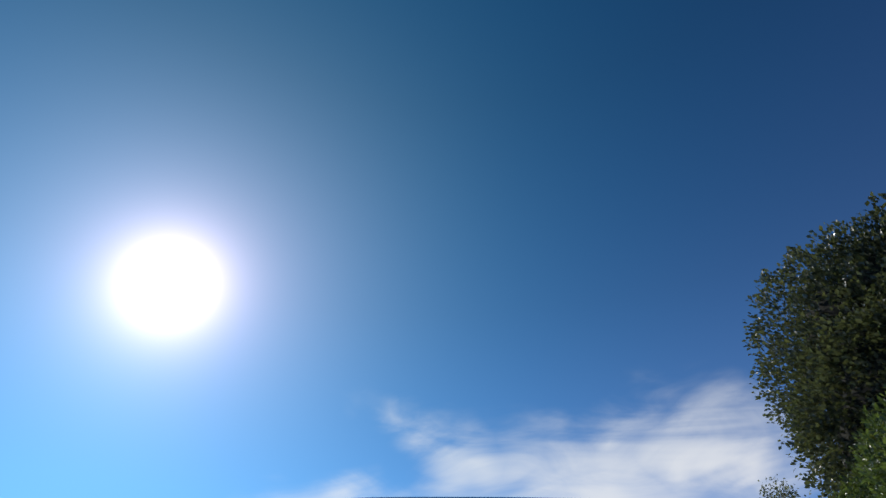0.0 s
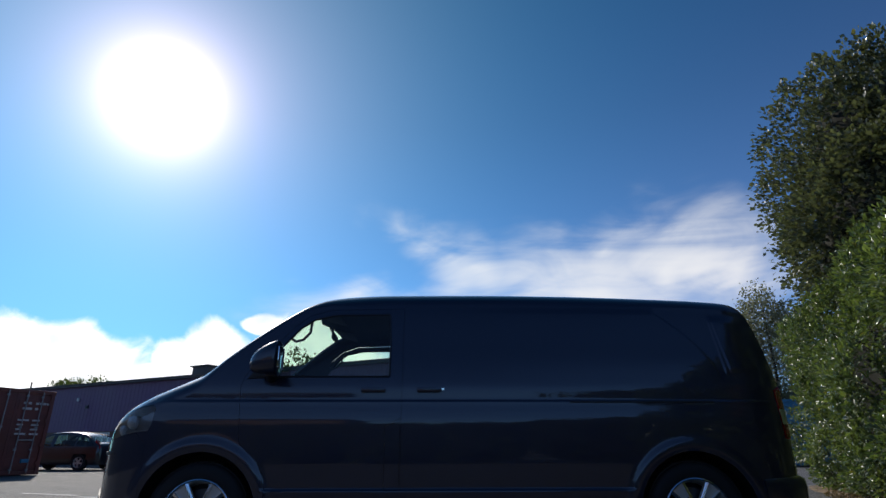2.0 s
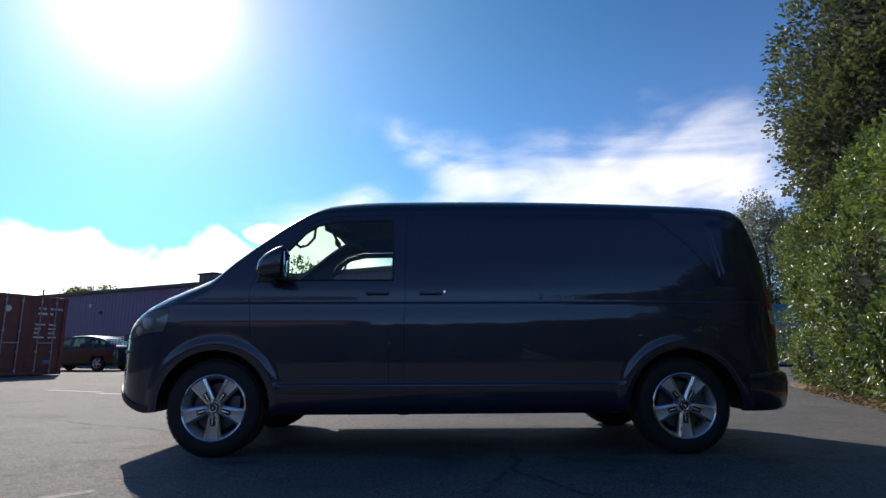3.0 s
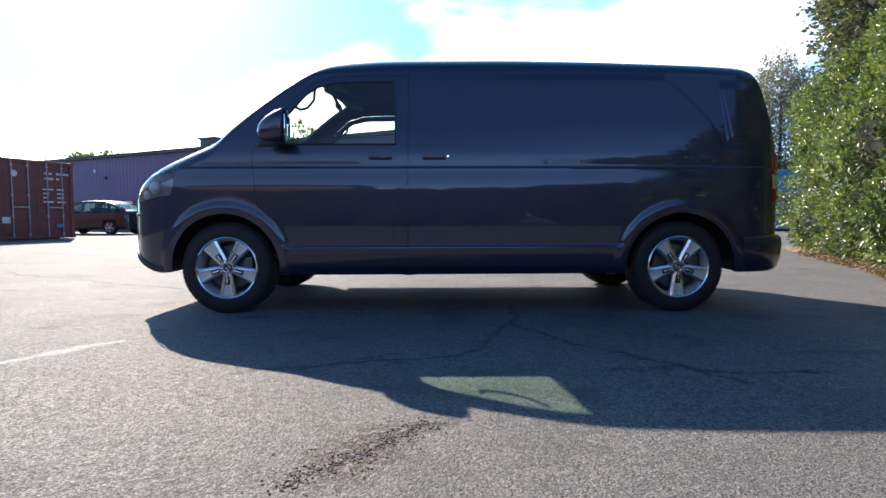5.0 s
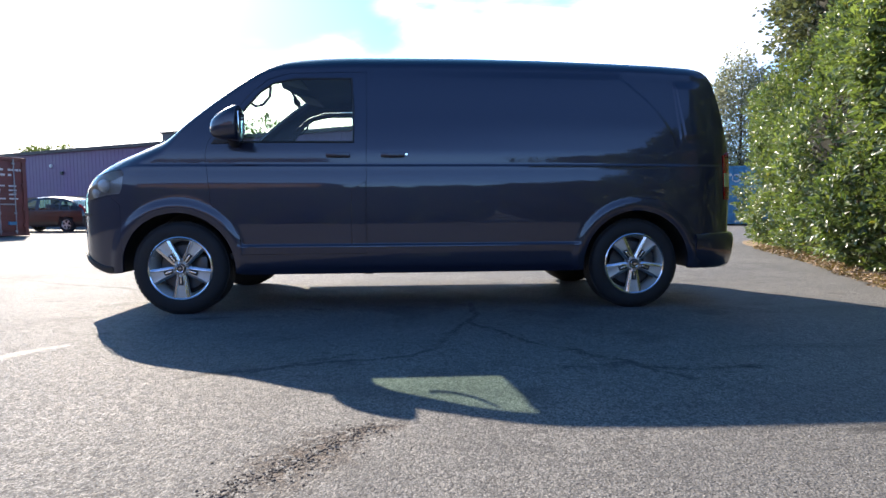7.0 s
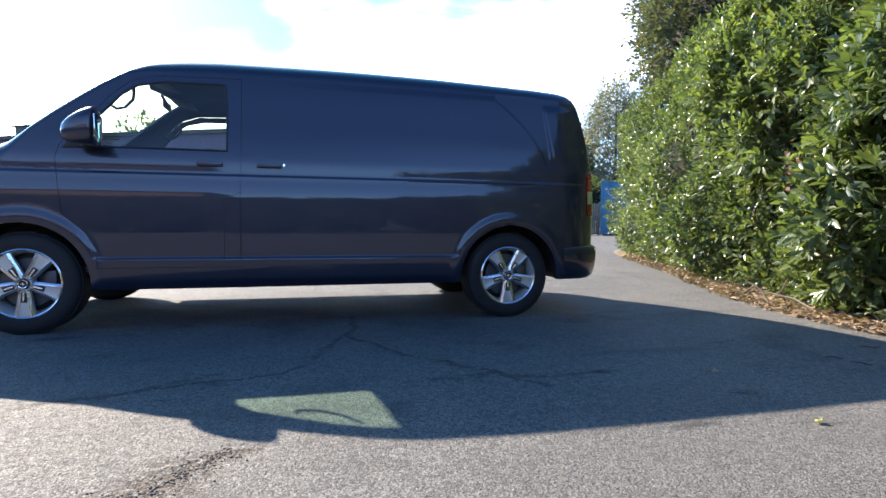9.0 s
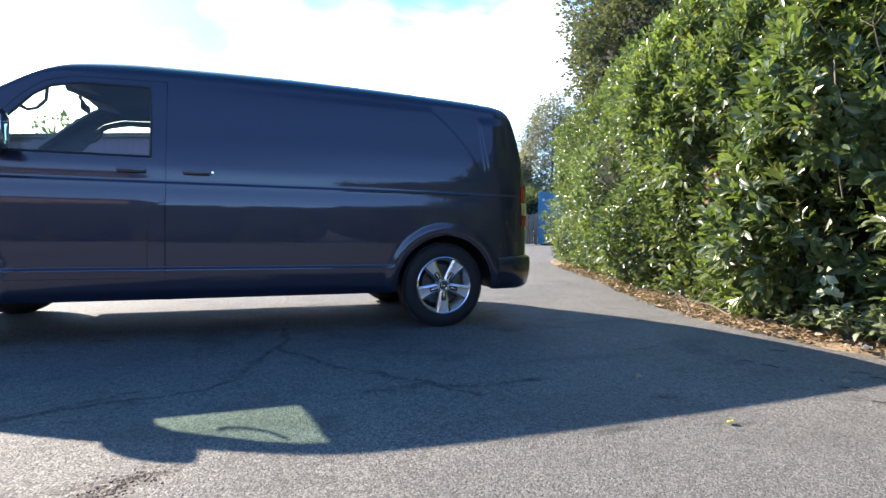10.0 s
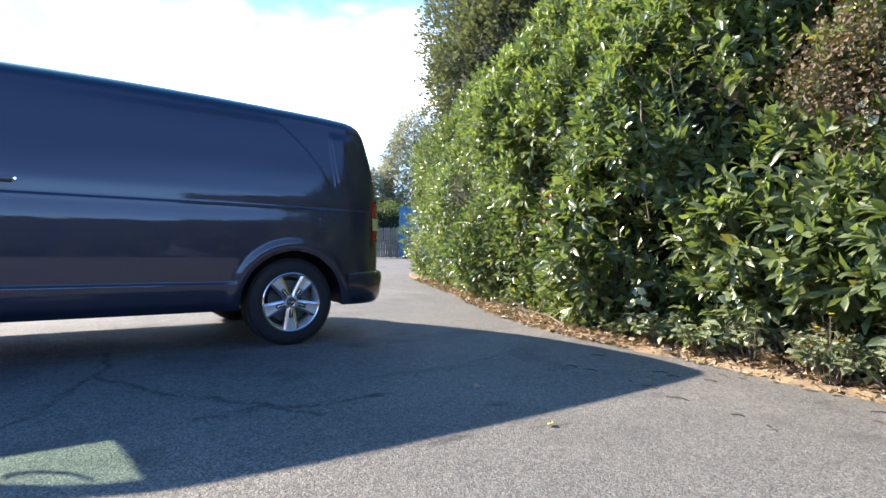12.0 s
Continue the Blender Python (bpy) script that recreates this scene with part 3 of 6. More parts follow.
def score(bm, outline, sides=(-1, 1), axis="y"):
    """Cuts the faces along an outline: (x, z) seen from the side, or (x, y) seen from above."""
    count = len(outline)
    least_u, most_u = min(p[0] for p in outline) - 0.1, max(p[0] for p in outline) + 0.1
    open_faces = [f for f in bm.faces if least_u < f.calc_center_median().x < most_u]
    for k in range(count):
        a, b = outline[k], outline[(k + 1) % count]
        lo = [min(a[i], b[i]) - 0.03 for i in (0, 1)]
        hi = [max(a[i], b[i]) + 0.03 for i in (0, 1)]
        chosen = []
        for f in open_faces:
            c = f.calc_center_median()
            if axis == "y":
                u, v, ok = c.x, c.z, (abs(f.normal.y) > 0.22 and (1 if c.y > MID else -1) in sides)
            else:
                u, v, ok = c.x, c.y, f.normal.z > 0.3 and c.z > 1.2
            if ok and lo[0] < u < hi[0] and lo[1] < v < hi[1]:
                chosen.append(f)
        if axis == "y":
            co, no = Vector((a[0], 0, a[1])), Vector((b[1] - a[1], 0, a[0] - b[0]))
        else:
            co, no = Vector((a[0], a[1], 0)), Vector((b[1] - a[1], a[0] - b[0], 0))
        geom = list({*chosen, *(e for f in chosen for e in f.edges), *(v for f in chosen for v in f.verts)})
        if geom and no.length > 1e-6:
            got = bmesh.ops.bisect_plane(bm, geom=geom, dist=1e-5, plane_co=co, plane_no=no.normalized())
            taken = set(chosen)
            open_faces = [f for f in open_faces if f not in taken] + [g for g in got["geom"] if isinstance(g, bmesh.types.BMFace)]


def circle(cx, cz, r, a0, a1, steps):
    return [(cx + r * math.cos(radians(a0 + (a1 - a0) * k / steps)), cz + r * math.sin(radians(a0 + (a1 - a0) * k / steps))) for k in range(steps + 1)]


DOOR = [(0.47, 0.44), (0.465, 0.56), (0.40, 0.68), (0.265, 0.80), (0.225, 1.17), (0.25, 1.26), (0.545, 1.62), (0.66, 1.715), (0.82, 1.765), (1.3735, 1.78), (1.3735, 0.44)]
SLIDER = [(1.377, 0.40), (1.377, 1.77), (2.62, 1.77), (2.62, 0.40)]
FLAP = [(1.262, 0.50), (1.262, 0.905), (1.366, 0.965), (1.366, 0.50)]
PANE = [(0.295, 1.252), (0.605, 1.622), (0.70, 1.688), (0.86, 1.722), (1.265, 1.728), (1.28, 1.50), (1.28, 1.252)]
LAMP = [(-0.845, 0.812), (-0.815, 0.850), (-0.76, 0.912), (-0.68, 0.968), (-0.57, 1.020), (-0.46, 1.045), (-0.375, 1.050), (-0.355, 1.03), (-0.365, 0.93), (-0.385, 0.885), (-0.48, 0.878), (-0.62, 0.850), (-0.77, 0.818)]
TAIL = [(4.115, 0.83), (4.105, 1.165), (4.36, 1.165), (4.36, 0.83)]
WINDSCREEN = [(0.075, MID - 0.765), (0.01, MID - 0.40), (-0.01, MID), (0.01, MID + 0.40), (0.075, MID + 0.765), (0.38, MID + 0.725), (0.675, MID + 0.66), (0.635, MID + 0.42), (0.57, MID), (0.635, MID - 0.42), (0.675, MID - 0.66), (0.38, MID - 0.725)]
NOSE = [(-0.93, 0.10), (-0.93, 0.79), (-0.77, 0.80), (-0.62, 0.838), (-0.47, 0.868), (-0.385, 0.80), (-0.372, 0.10)]


def thicken(bm, depth, inner=0):
    """Gives an open sheet of faces an inside and edges."""
    bm.normal_update()
    faces, edges = list(bm.faces), [e for e in bm.edges if len(e.link_faces) == 1]
    back = {v: bm.verts.new(v.co - v.normal * depth) for v in list(bm.verts)}
    for e in edges:
        loop = e.link_loops[0]
        a, b = loop.vert, loop.link_loop_next.vert
        bm.faces.new((b, a, back[a], back[b]))
    for f in faces:
        bm.faces.new([back[v] for v in f.verts][::-1]).material_index = inner


def skinned(name, skin, zone, want, mats, parent, thick=0.02, label=""):
    """The faces of one zone as a part of their own, with thickness."""
    bm = skin.copy()
    layer = bm.faces.layers.int["zone"]
    bmesh.ops.delete(bm, geom=[f for f in bm.faces if f[layer] not in want], context="FACES")
    if thick:
        thicken(bm, thick, len(mats) - 1)
    return part(name, bm, mats, parent, label, angle=32)


def build_wheel():
    """Tyre, alloy and brake, hub on the origin, outer face towards -y."""
    bm = bmesh.new()
    tyre = [(0.222, 0.004), (0.233, -0.004), (0.252, -0.010), (0.290, -0.012), (0.315, -0.004), (0.330, 0.008), (0.338, 0.026), (0.341, 0.06),
            (0.342, 0.11), (0.341, 0.16), (0.338, 0.194), (0.330, 0.212), (0.300, 0.23), (0.235, 0.222), (0.222, 0.21)]
    lathe(bm, tyre, 72)
    # tread blocks round the shoulder
    for k in range(60):
        a = 2 * math.pi * k / 60
        turn = Matrix.Rotation(a, 4, "Y")
        for y0, y1, shift in ((0.022, 0.055, 0.0), (0.063, 0.105, 0.5), (0.113, 0.155, 0.0), (0.163, 0.196, 0.5)):
            twist = Matrix.Rotation(2 * math.pi * shift / 60, 4, "Y")
            box(bm, 0.335, y0, -0.0145, 0.3435, y1, 0.0145, m=turn @ twist)
    rubber = mesh_of("tyre", bm, RUBBER, angle=50)

    bm = bmesh.new()
    lathe(bm, [(0.246, 0.002), (0.2455, -0.007), (0.239, -0.011), (0.231, -0.006), (0.226, 0.008), (0.217, 0.03), (0.208, 0.10), (0.212, 0.21), (0.236, 0.215)], 72)
    for k in range(5):
        turn = Matrix.Rotation(radians(90 + 72 * k), 4, "Y")
        face = [(0.040, -0.030), (0.095, -0.041), (0.170, -0.053), (0.228, -0.066), (0.228, 0.066), (0.170, 0.053), (0.095, 0.041), (0.040, 0.030)]
        rows = []
        for inset, y in ((-0.006, 0.045), (-0.002, 0.020), (0.0, 0.002), (0.018, -0.007), (0.021, -0.007), (0.026, 0.001), (0.029, 0.002)):
            ring = []
            for r, w in face:
                dip = 0.010 * (1 - r / 0.228)
                ww = w - math.copysign(inset, w)
                ring.append(bm.verts.new(turn @ Vector((r, y + dip, ww))))
            rows.append(ring)
        for a, b in zip(rows, rows[1:]):
            for j in range(8):
                bm.faces.new((a[j], a[(j + 1) % 8], b[(j + 1) % 8], b[j])).material_index = 1 if 2 <= len(rows) and rows.index(a) in (2, 3) else 0
        bm.faces.new(rows[-1])
    lathe(bm, [(0.0, 0.002), (0.045, 0.002), (0.062, 0.012), (0.066, 0.05), (0.0, 0.06)], 30)
    for f in bm.faces:
        c = f.calc_center_median()
        if math.hypot(c.x, c.z) > 0.229 and c.y < 0.01:
            f.material_index = 1
    bmesh.ops.scale(bm, vec=(0.948, 1.0, 0.948), verts=bm.verts)
    rim = mesh_of("rim", bm, ALLOY, POLISHED, angle=28)

    bm = bmesh.new()
    box(bm, 0.060, -0.0015, -0.0165, 0.124, 0.012, 0.0165, bevel=0.003)
    slots = mesh_of("slot", bm, TRIM)
    bm = bmesh.new()
    box(bm, 0.062, -0.007, -0.006, 0.116, 0.002, 0.006, bevel=0.003)
    bars = mesh_of("rib", bm, POLISHED)
    bm = bmesh.new()
    lathe(bm, [(0.0, -0.010), (0.029, -0.010), (0.036, -0.007), (0.038, 0.004), (0.038, 0.02)], 30)
    cap = mesh_of("hub_cap", bm, TRIM)
    bm = bmesh.new()
    lathe(bm, [(0.024, -0.0125), (0.028, -0.0135), (0.030, -0.011)], 30)
    box(bm, -0.014, -0.0125, -0.002, 0.014, -0.009, 0.002)
    box(bm, -0.002, -0.0125, -0.012, 0.002, -0.009, 0.012)
    badge = mesh_of("badge_ring", bm, CHROME)
    bm = bmesh.new()
    lathe(bm, [(0.06, 0.075), (0.165, 0.075), (0.165, 0.10), (0.06, 0.10)], 48, closed=True)
    # disc toned dark: the shade behind the spokes is in its colour
    disc = mesh_of("brake_disc", bm, ALLOY_DARK)
    bm = bmesh.new()
    lathe(bm, [(0.0, -0.006), (0.008, -0.006), (0.009, 0.004), (0.009, 0.02)], 6, centre=(0.052, 0.004, 0))
    bolts = mesh_of("wheel_bolt", bm, STEEL)
    bm = bmesh.new()
    box(bm, 0.09, 0.045, -0.085, 0.175, 0.125, 0.085, bevel=0.02)
    caliper = mesh_of("caliper", bm, ALLOY_DARK)
    bm = bmesh.new()
    lathe(bm, [(0.0, 0.13), (0.205, 0.13)], 40)
    back = mesh_of("back_plate", bm, TRIM)
    return rubber, [("rim", rim), ("slot", slots), ("rib", bars), ("hub_cap", cap), ("badge_ring", badge), ("brake_disc", disc), ("wheel_bolt", bolts), ("caliper", caliper), ("back_plate", back)]


def build_van():
    van = thing("van", (0, 0, 0), 0, "dark blue long panel van with silver alloy wheels parked on asphalt", "van")
    skin = body_skin()
    arches = [circle(hub, HUB, 0.405, -35, 215, 30) for hub in AXLES]
    for outline, sides in [(grown(DOOR, 0.0012), (-1, 1)), (grown(DOOR, -0.0012), (-1, 1)), (SLIDER, (-1,)),
                           (grown(FLAP, 0.0012), (-1,)), (grown(FLAP, -0.0014), (-1,)), (PANE, (-1, 1)), (grown(LAMP, 0.003), (-1, 1)), (LAMP, (-1, 1)),
                           (TAIL, (-1, 1)), (grown(TAIL, 0.003), (-1, 1)), (grown(NOSE, 0.0008), (-1, 1)), (grown(NOSE, -0.0008), (-1, 1))]:
        score(skin, outline, sides)
    for arch in arches:
        score(skin, arch)
    score(skin, WINDSCREEN, axis="z")
    layer = skin.faces.layers.int.new("zone")
    for f in skin.faces:
        c = f.calc_center_median()
        near, flank = c.y < MID, abs(f.normal.y) > 0.22
        zone, x, z = 0, c.x, c.z
        if flank:
            if holds(grown(DOOR, 0.0012), x, z):
                zone = -1
            if holds(grown(DOOR, -0.0012), x, z):
                zone = 1 if near else 5
            if near and holds(SLIDER, x, z):
                zone = 3
            if near and holds(grown(FLAP, 0.0012), x, z):
                zone = 4 if holds(grown(FLAP, -0.0014), x, z) else -1
            if holds(PANE, x, z):
                zone = 2 if near else 6
            if holds(grown(NOSE, 0.0008), x, z):
                zone = 8 if holds(grown(NOSE, -0.0008), x, z) else -1
            if holds(grown(LAMP, 0.003), x, z):
                zone = (9 if near else 10) if holds(LAMP, x, z) else -1
            if holds(grown(TAIL, 0.003), x, z):
                zone = (11 if near else 12) if holds(TAIL, x, z) else -1
        elif x < -0.42 and z < 0.80:
            zone = 8
        if f.normal.z > 0.3 and c.z > 1.2 and holds(WINDSCREEN, c.x, c.y):
            zone = 7
        if any(math.hypot(x - hub, z - HUB) < 0.405 for hub in AXLES) and abs(c.y - MID) > 0.6:
            zone = -1
        f[layer] = zone
    body = skinned("body", skin, layer, {0}, [PAINT, LINING], van)
    door = skinned("front_door", skin, layer, {1}, [PAINT, LINING], van)
    other = skinned("front_door", skin, layer, {5}, [PAINT, LINING], van)
    slider = skinned("sliding_door", skin, layer, {3}, [PAINT, LINING], van)
    skinned("fuel_flap", skin, layer, {4}, [PAINT], van, 0.012)
    skinned("door_window", skin, layer, {2}, [SCREEN], door, 0.0, "green tinted side glass")
    skinned("door_window", skin, layer, {6}, [SCREEN], other, 0.0, "green tinted side glass")
    skinned("windscreen", skin, layer, {7}, [SCREEN], van, 0.0, "green tinted curved windscreen")
    bumper = skinned("front_bumper", skin, layer, {8}, [PAINT, TRIM], van)
    for zone, near in ((9, True), (10, False)):
        lens = skinned("headlight", skin, layer, {zone}, [LENS], van, 0.0, "clear headlamp lens over a dark bowl")
        s = -1 if near else 1
        back_skin = skin.copy()
        flayer = back_skin.faces.layers.int["zone"]
        bmesh.ops.delete(back_skin, geom=[f for f in back_skin.faces if f[flayer] != zone], context="FACES")
        back_skin.normal_update()
        rim_edges = [e for e in back_skin.edges if len(e.link_faces) == 1]
        rim_verts = {v for e in rim_edges for v in e.verts}
        for v in back_skin.verts:
            v.co -= v.normal * (0.006 if v in rim_verts else 0.075)
        part("bowl", back_skin, STEEL, lens, "grey lamp bowl")
        for cx, out, z, r in ((-0.655, 0.675, 0.895, 0.046), (-0.545, 0.79, 0.945, 0.050)):
            bm = bmesh.new()
            aim = Matrix.Translation((cx, MID + s * out, z)) @ Matrix.Rotation(radians(48) * s, 4, "Z")
            lathe(bm, [(0.0, 0.03), (r * 0.7, 0.022), (r, 0.0), (r, -0.012), (r * 0.86, -0.012)], 28, axis="x")
            bmesh.ops.transform(bm, matrix=aim, verts=bm.verts)
            part("reflector", bm, ALLOY, lens, "pale round lamp reflector")
    for zone in (11, 12):
        bm = skin.copy()
        flayer = bm.faces.layers.int["zone"]
        for cut in (0.925, 1.03):
            bmesh.ops.bisect_plane(bm, geom=list({g for f in bm.faces if f[flayer] == zone for g in (f, *f.edges, *f.verts)}), dist=1e-5, plane_co=(0, 0, cut), plane_no=(0, 0, 1))
        bmesh.ops.delete(bm, geom=[f for f in bm.faces if f[flayer] != zone], context="FACES")
        for f in bm.faces:
            z = f.calc_center_median().z
            f.material_index = 1 if 0.925 < z < 1.03 else 0
        bm.normal_update()
        for v in bm.verts:
            v.co += v.normal * 0.006
        thicken(bm, 0.03)
        part("tail_light", bm, [RED, AMBER], van, "red tail lamp with a pale middle band", angle=32)
    skin.free()

    # wheels and arch liners
    rubber, pieces = build_wheel()
    for hub in AXLES:
        for near in (True, False):
            wheel = new("wheel", rubber)
            wheel.parent = van
            wheel.matrix_basis = pose(hub, 0.0 if near else 2 * MID, HUB, 0, 0, 0 if near else 180)
            wheel["label"] = "black tyre on a five-spoke silver alloy wheel"
            for name, me in pieces:
                start = {"slot": 90, "rib": 90, "wheel_bolt": 126}.get(name)
                for k in range(5 if start else 1):
                    piece = new(name, me)
                    piece.parent = wheel
                    piece.matrix_basis = pose(0, 0, 0, 0, (start or 0) + 72 * k, 0)
            bm = bmesh.new()
            s = 1 if near else -1
            y0, y1 = (0.0, 0.42) if near else (2 * MID, 2 * MID - 0.42)
            ring = circle(hub, HUB, 0.425, -4, 184, 20)
            a = [bm.verts.new((x, y0, z)) for x, z in ring]
            b = [bm.verts.new((x, y1, z)) for x, z in ring]
            for k in range(len(ring) - 1):
                bm.faces.new((a[k], a[k + 1], b[k + 1], b[k]))
            bm.faces.new(b)
            part("wheel_arch_liner", bm, TRIM, van)
    # floor pan and what hangs under it
    bm = blocks((-0.62, 0.40, 0.29, -0.46, 1.42, 0.60), (0.44, 0.03, 0.30, 2.96, 1.79, 0.36), (-0.42, 0.45, 0.30, 0.44, 1.37, 0.42), (2.96, 0.45, 0.33, 4.2, 1.37, 0.42),
                (1.02, 0.35, 0.262, 1.75, 0.95, 0.31), (1.32, 0.25, 0.255, 1.40, 0.32, 0.31), (2.35, 0.9, 0.27, 2.8, 1.3, 0.32), bevel=0.012)
    tube(bm, [(0.3, 1.2, 0.30), (2.0, 1.22, 0.29), (3.0, 1.3, 0.34), (4.2, 1.35, 0.33)], 0.03)
    tube(bm, [(3.4, 0.12, HUB), (3.4, 1.7, HUB)], 0.05)
    tube(bm, [(0.0, 0.12, HUB), (0.0, 1.7, HUB)], 0.04)
    part("floor_pan", bm, TRIM, van)
    # rear bumper
    plan = [(3.855, 0.938), (3.98, 0.925), (4.09, 0.89), (4.19, 0.82), (4.27, 0.70), (4.325, 0.5), (4.345, 0.2)]
    plan += [(x, -y) for x, y in plan[::-1]]
    shape = [(-0.06, 0.585), (-0.005, 0.575), (0.022, 0.555), (0.03, 0.50), (0.022, 0.40), (0.0, 0.325), (-0.03, 0.30), (-0.10, 0.295)]
    bm, rows = bmesh.new(), []
    for k, (x, y) in enumerate(plan):
        a, b = Vector(plan[max(0, k - 1)]), Vector(plan[min(len(plan) - 1, k + 1)])
        d = (b - a).normalized()
        out = Vector((-d.y, d.x)) if (-d.y * (x - 3.2) + d.x * y) > 0 else Vector((d.y, -d.x))
        rows.append([bm.verts.new((x + out.x * o, MID + y + out.y * o, z)) for o, z in shape])
    for a, b in zip(rows, rows[1:]):
        for j in range(len(shape) - 1):
            bm.faces.new((a[j], b[j], b[j + 1], a[j + 1]))
    bm.faces.new(rows[0])
    bm.faces.new(rows[-1][::-1])
    bmesh.ops.recalc_face_normals(bm, faces=bm.faces)
    part("rear_bumper", bm, PAINT, van, angle=50)
    # mirrors
    for s, ymid in ((-1, -0.185), (1, 2 * MID + 0.185)):
        bm = bmesh.new()
        bmesh.ops.create_uvsphere(bm, u_segments=28, v_segments=18, radius=1.0)
        for v in bm.verts:
            x, y, z = v.co
            sx = 0.022 if x > 0 else 0.185
            lift = -0.045 * max(0.0, -x) ** 1.3
            tall = 0.122 - 0.035 * max(0.0, -x)
            v.co = Vector((0.515 + sx * math.copysign(abs(x) ** 0.9, x), ymid + 0.11 * math.copysign(abs(y) ** 0.72, y), 1.355 + tall * math.copysign(abs(z) ** 0.66, z) + lift))
        housing = part("wing_mirror", bm, PAINT, van, "dark blue mirror housing", angle=60)
        bm = bmesh.new()
        box(bm, 0.520, ymid - 0.070, 1.285, 0.5385, ymid + 0.070, 1.43, bevel=0.003)
        part("mirror_glass", bm, SILVER, housing)
        bm = bmesh.new()
        inner = MID + s * 0.90
        tube(bm, [(0.46, ymid, 1.275), (0.45, (ymid + inner) / 2, 1.258), (0.43, inner, 1.25)], [0.040, 0.036, 0.045], 10)
        part("mirror_arm", bm, TRIM, housing)
        bm = bmesh.new()
        prism(bm, [(0.265, 1.235), (0.305, 1.29), (0.42, 1.415), (0.50, 1.245)], MID + s * 0.905, MID + s * 0.935, bevel=0.006)
        part("mirror_foot", bm, TRIM, housing)
    # handles, lock, rail, belt seals, wipers
    for hx, parent in ((1.17, door), (1.565, slider)):
        y = MID - side_at(hx, 1.155) - relief(hx, 1.155)
        bm = bmesh.new()
        box(bm, hx - 0.085, y - 0.034, 1.142, hx + 0.085, y - 0.020, 1.172, bevel=0.006)
        box(bm, hx - 0.085, y - 0.03, 1.144, hx - 0.06, y + 0.005, 1.170, bevel=0.005)
        box(bm, hx + 0.06, y - 0.03, 1.144, hx + 0.085, y + 0.005, 1.170, bevel=0.005)
        part("handle", bm, PAINT, parent, "dark blue pull handle")
    bm = bmesh.new()
    lathe(bm, [(0.0, -0.008), (0.009, -0.008), (0.012, -0.004), (0.012, 0.006)], 20, centre=(1.665, MID - side_at(1.665, 1.163) - 0.002, 1.163))
    part("lock", bm, CHROME, slider, "bright key lock")
    y = MID - side_at(3.1, 1.073) - relief(3.1, 1.073)
    part("door_rail", blocks((2.57, y - 0.0015, 1.066, 3.60, y + 0.01, 1.079), bevel=0.001), TRIM, van)
    for s in (-1, 1):
        bm = bmesh.new()
        for (xa, za), (xb, zb) in zip(PANE, PANE[1:] + PANE[:1]):
            pts = []
            for t in (0, 0.25, 0.5, 0.75, 1):
                x, z = xa + (xb - xa) * t, za + (zb - za) * t
                pts.append((x, MID + s * (side_at(x, z) + relief(x, z) - 0.001), z))
            tube(bm, pts, 0.008, 6)
        part("window_seal", bm, TRIM, door if s < 0 else other)
    for y0 in (0.45, 1.05):
        bm = bmesh.new()
        tube(bm, [(0.02, y0, 1.42), (0.09, y0 + 0.3, 1.475), (0.14, y0 + 0.52, 1.50)], 0.009, 6)
        part("wiper", bm, TRIM, van)
    for s in (-1, 1):
        bm = bmesh.new()
        box(bm, 0.16, MID + s * 0.949 - 0.004, 0.955, 0.21, MID + s * 0.949 + 0.004, 0.975, bevel=0.003)
        part("side_repeater", bm, AMBER, van)
    for s in (-1, 1):
        bm, rows = bmesh.new(), []
        for k in range(30):
            z = 0.46 + 1.31 * k / 29
            y = MID + s * (side_at(1.375, z) - 0.024)
            rows.append([bm.verts.new((x, y + s * d, z)) for x, d in ((1.335, -0.03), (1.345, 0.0), (1.405, 0.0), (1.415, -0.03))])
        for a, b in zip(rows, rows[1:]):
            for j in range(3):
                bm.faces.new((a[j], a[j + 1], b[j + 1], b[j]))
        part("door_jamb", bm, TRIM, van)
    # strip and lower lip of the front bumper, along its curve in plan
    for name, z0, z1, proud, mat, low_x in (("bumper_strip", 0.724, 0.750, 0.007, TRIM, -0.64), ("lower_lip", None, None, 0.010, TRIM, -0.46)):
        bm, rows = bmesh.new(), []
        xs = [low_x - 0.02 * k for k in range(22) if low_x - 0.02 * k > -0.875]
        ring = [(x, -1) for x in xs] + [(x, 1) for x in xs[::-1]]
        for x, s in ring:
            if name == "lower_lip":
                z0 = curve_through(FOOT, x) + 0.004
                z1 = z0 + 0.05
            half = [curve_through(HALF, x) - curve_through(LEAN, z) for z in (z0, z1)]
            back = 0.5 * proud
            rows.append([bm.verts.new((x - back * f, MID + s * (h + o), z)) for h, o, z, f in ((half[0], -0.01, z0, 0), (half[0], proud * 0.7, z0 + 0.003, 1), (half[1], proud, (z0 + z1) / 2, 1), (half[1], proud * 0.6, z1 - 0.003, 1), (half[1], -0.01, z1, 0))])
        for a, b in zip(rows, rows[1:]):
            for j in range(4):
                bm.faces.new((a[j], a[j + 1], b[j + 1], b[j]))
        bmesh.ops.recalc_face_normals(bm, faces=bm.faces)
        part(name, bm, mat, bumper)
    # cab
    bm = blocks((0.02, 0.18, 0.95, 0.36, 1.64, 1.21), (0.30, 0.22, 0.70, 0.46, 1.60, 1.14), bevel=0.05)
    part("dashboard", bm, LINING, van)
    part("bulkhead", blocks((1.52, 0.10, 0.36, 1.55, 1.72, 1.50), (1.521, 0.26, 1.48, 1.549, 1.56, 1.82), bevel=0.01), LINING, van)
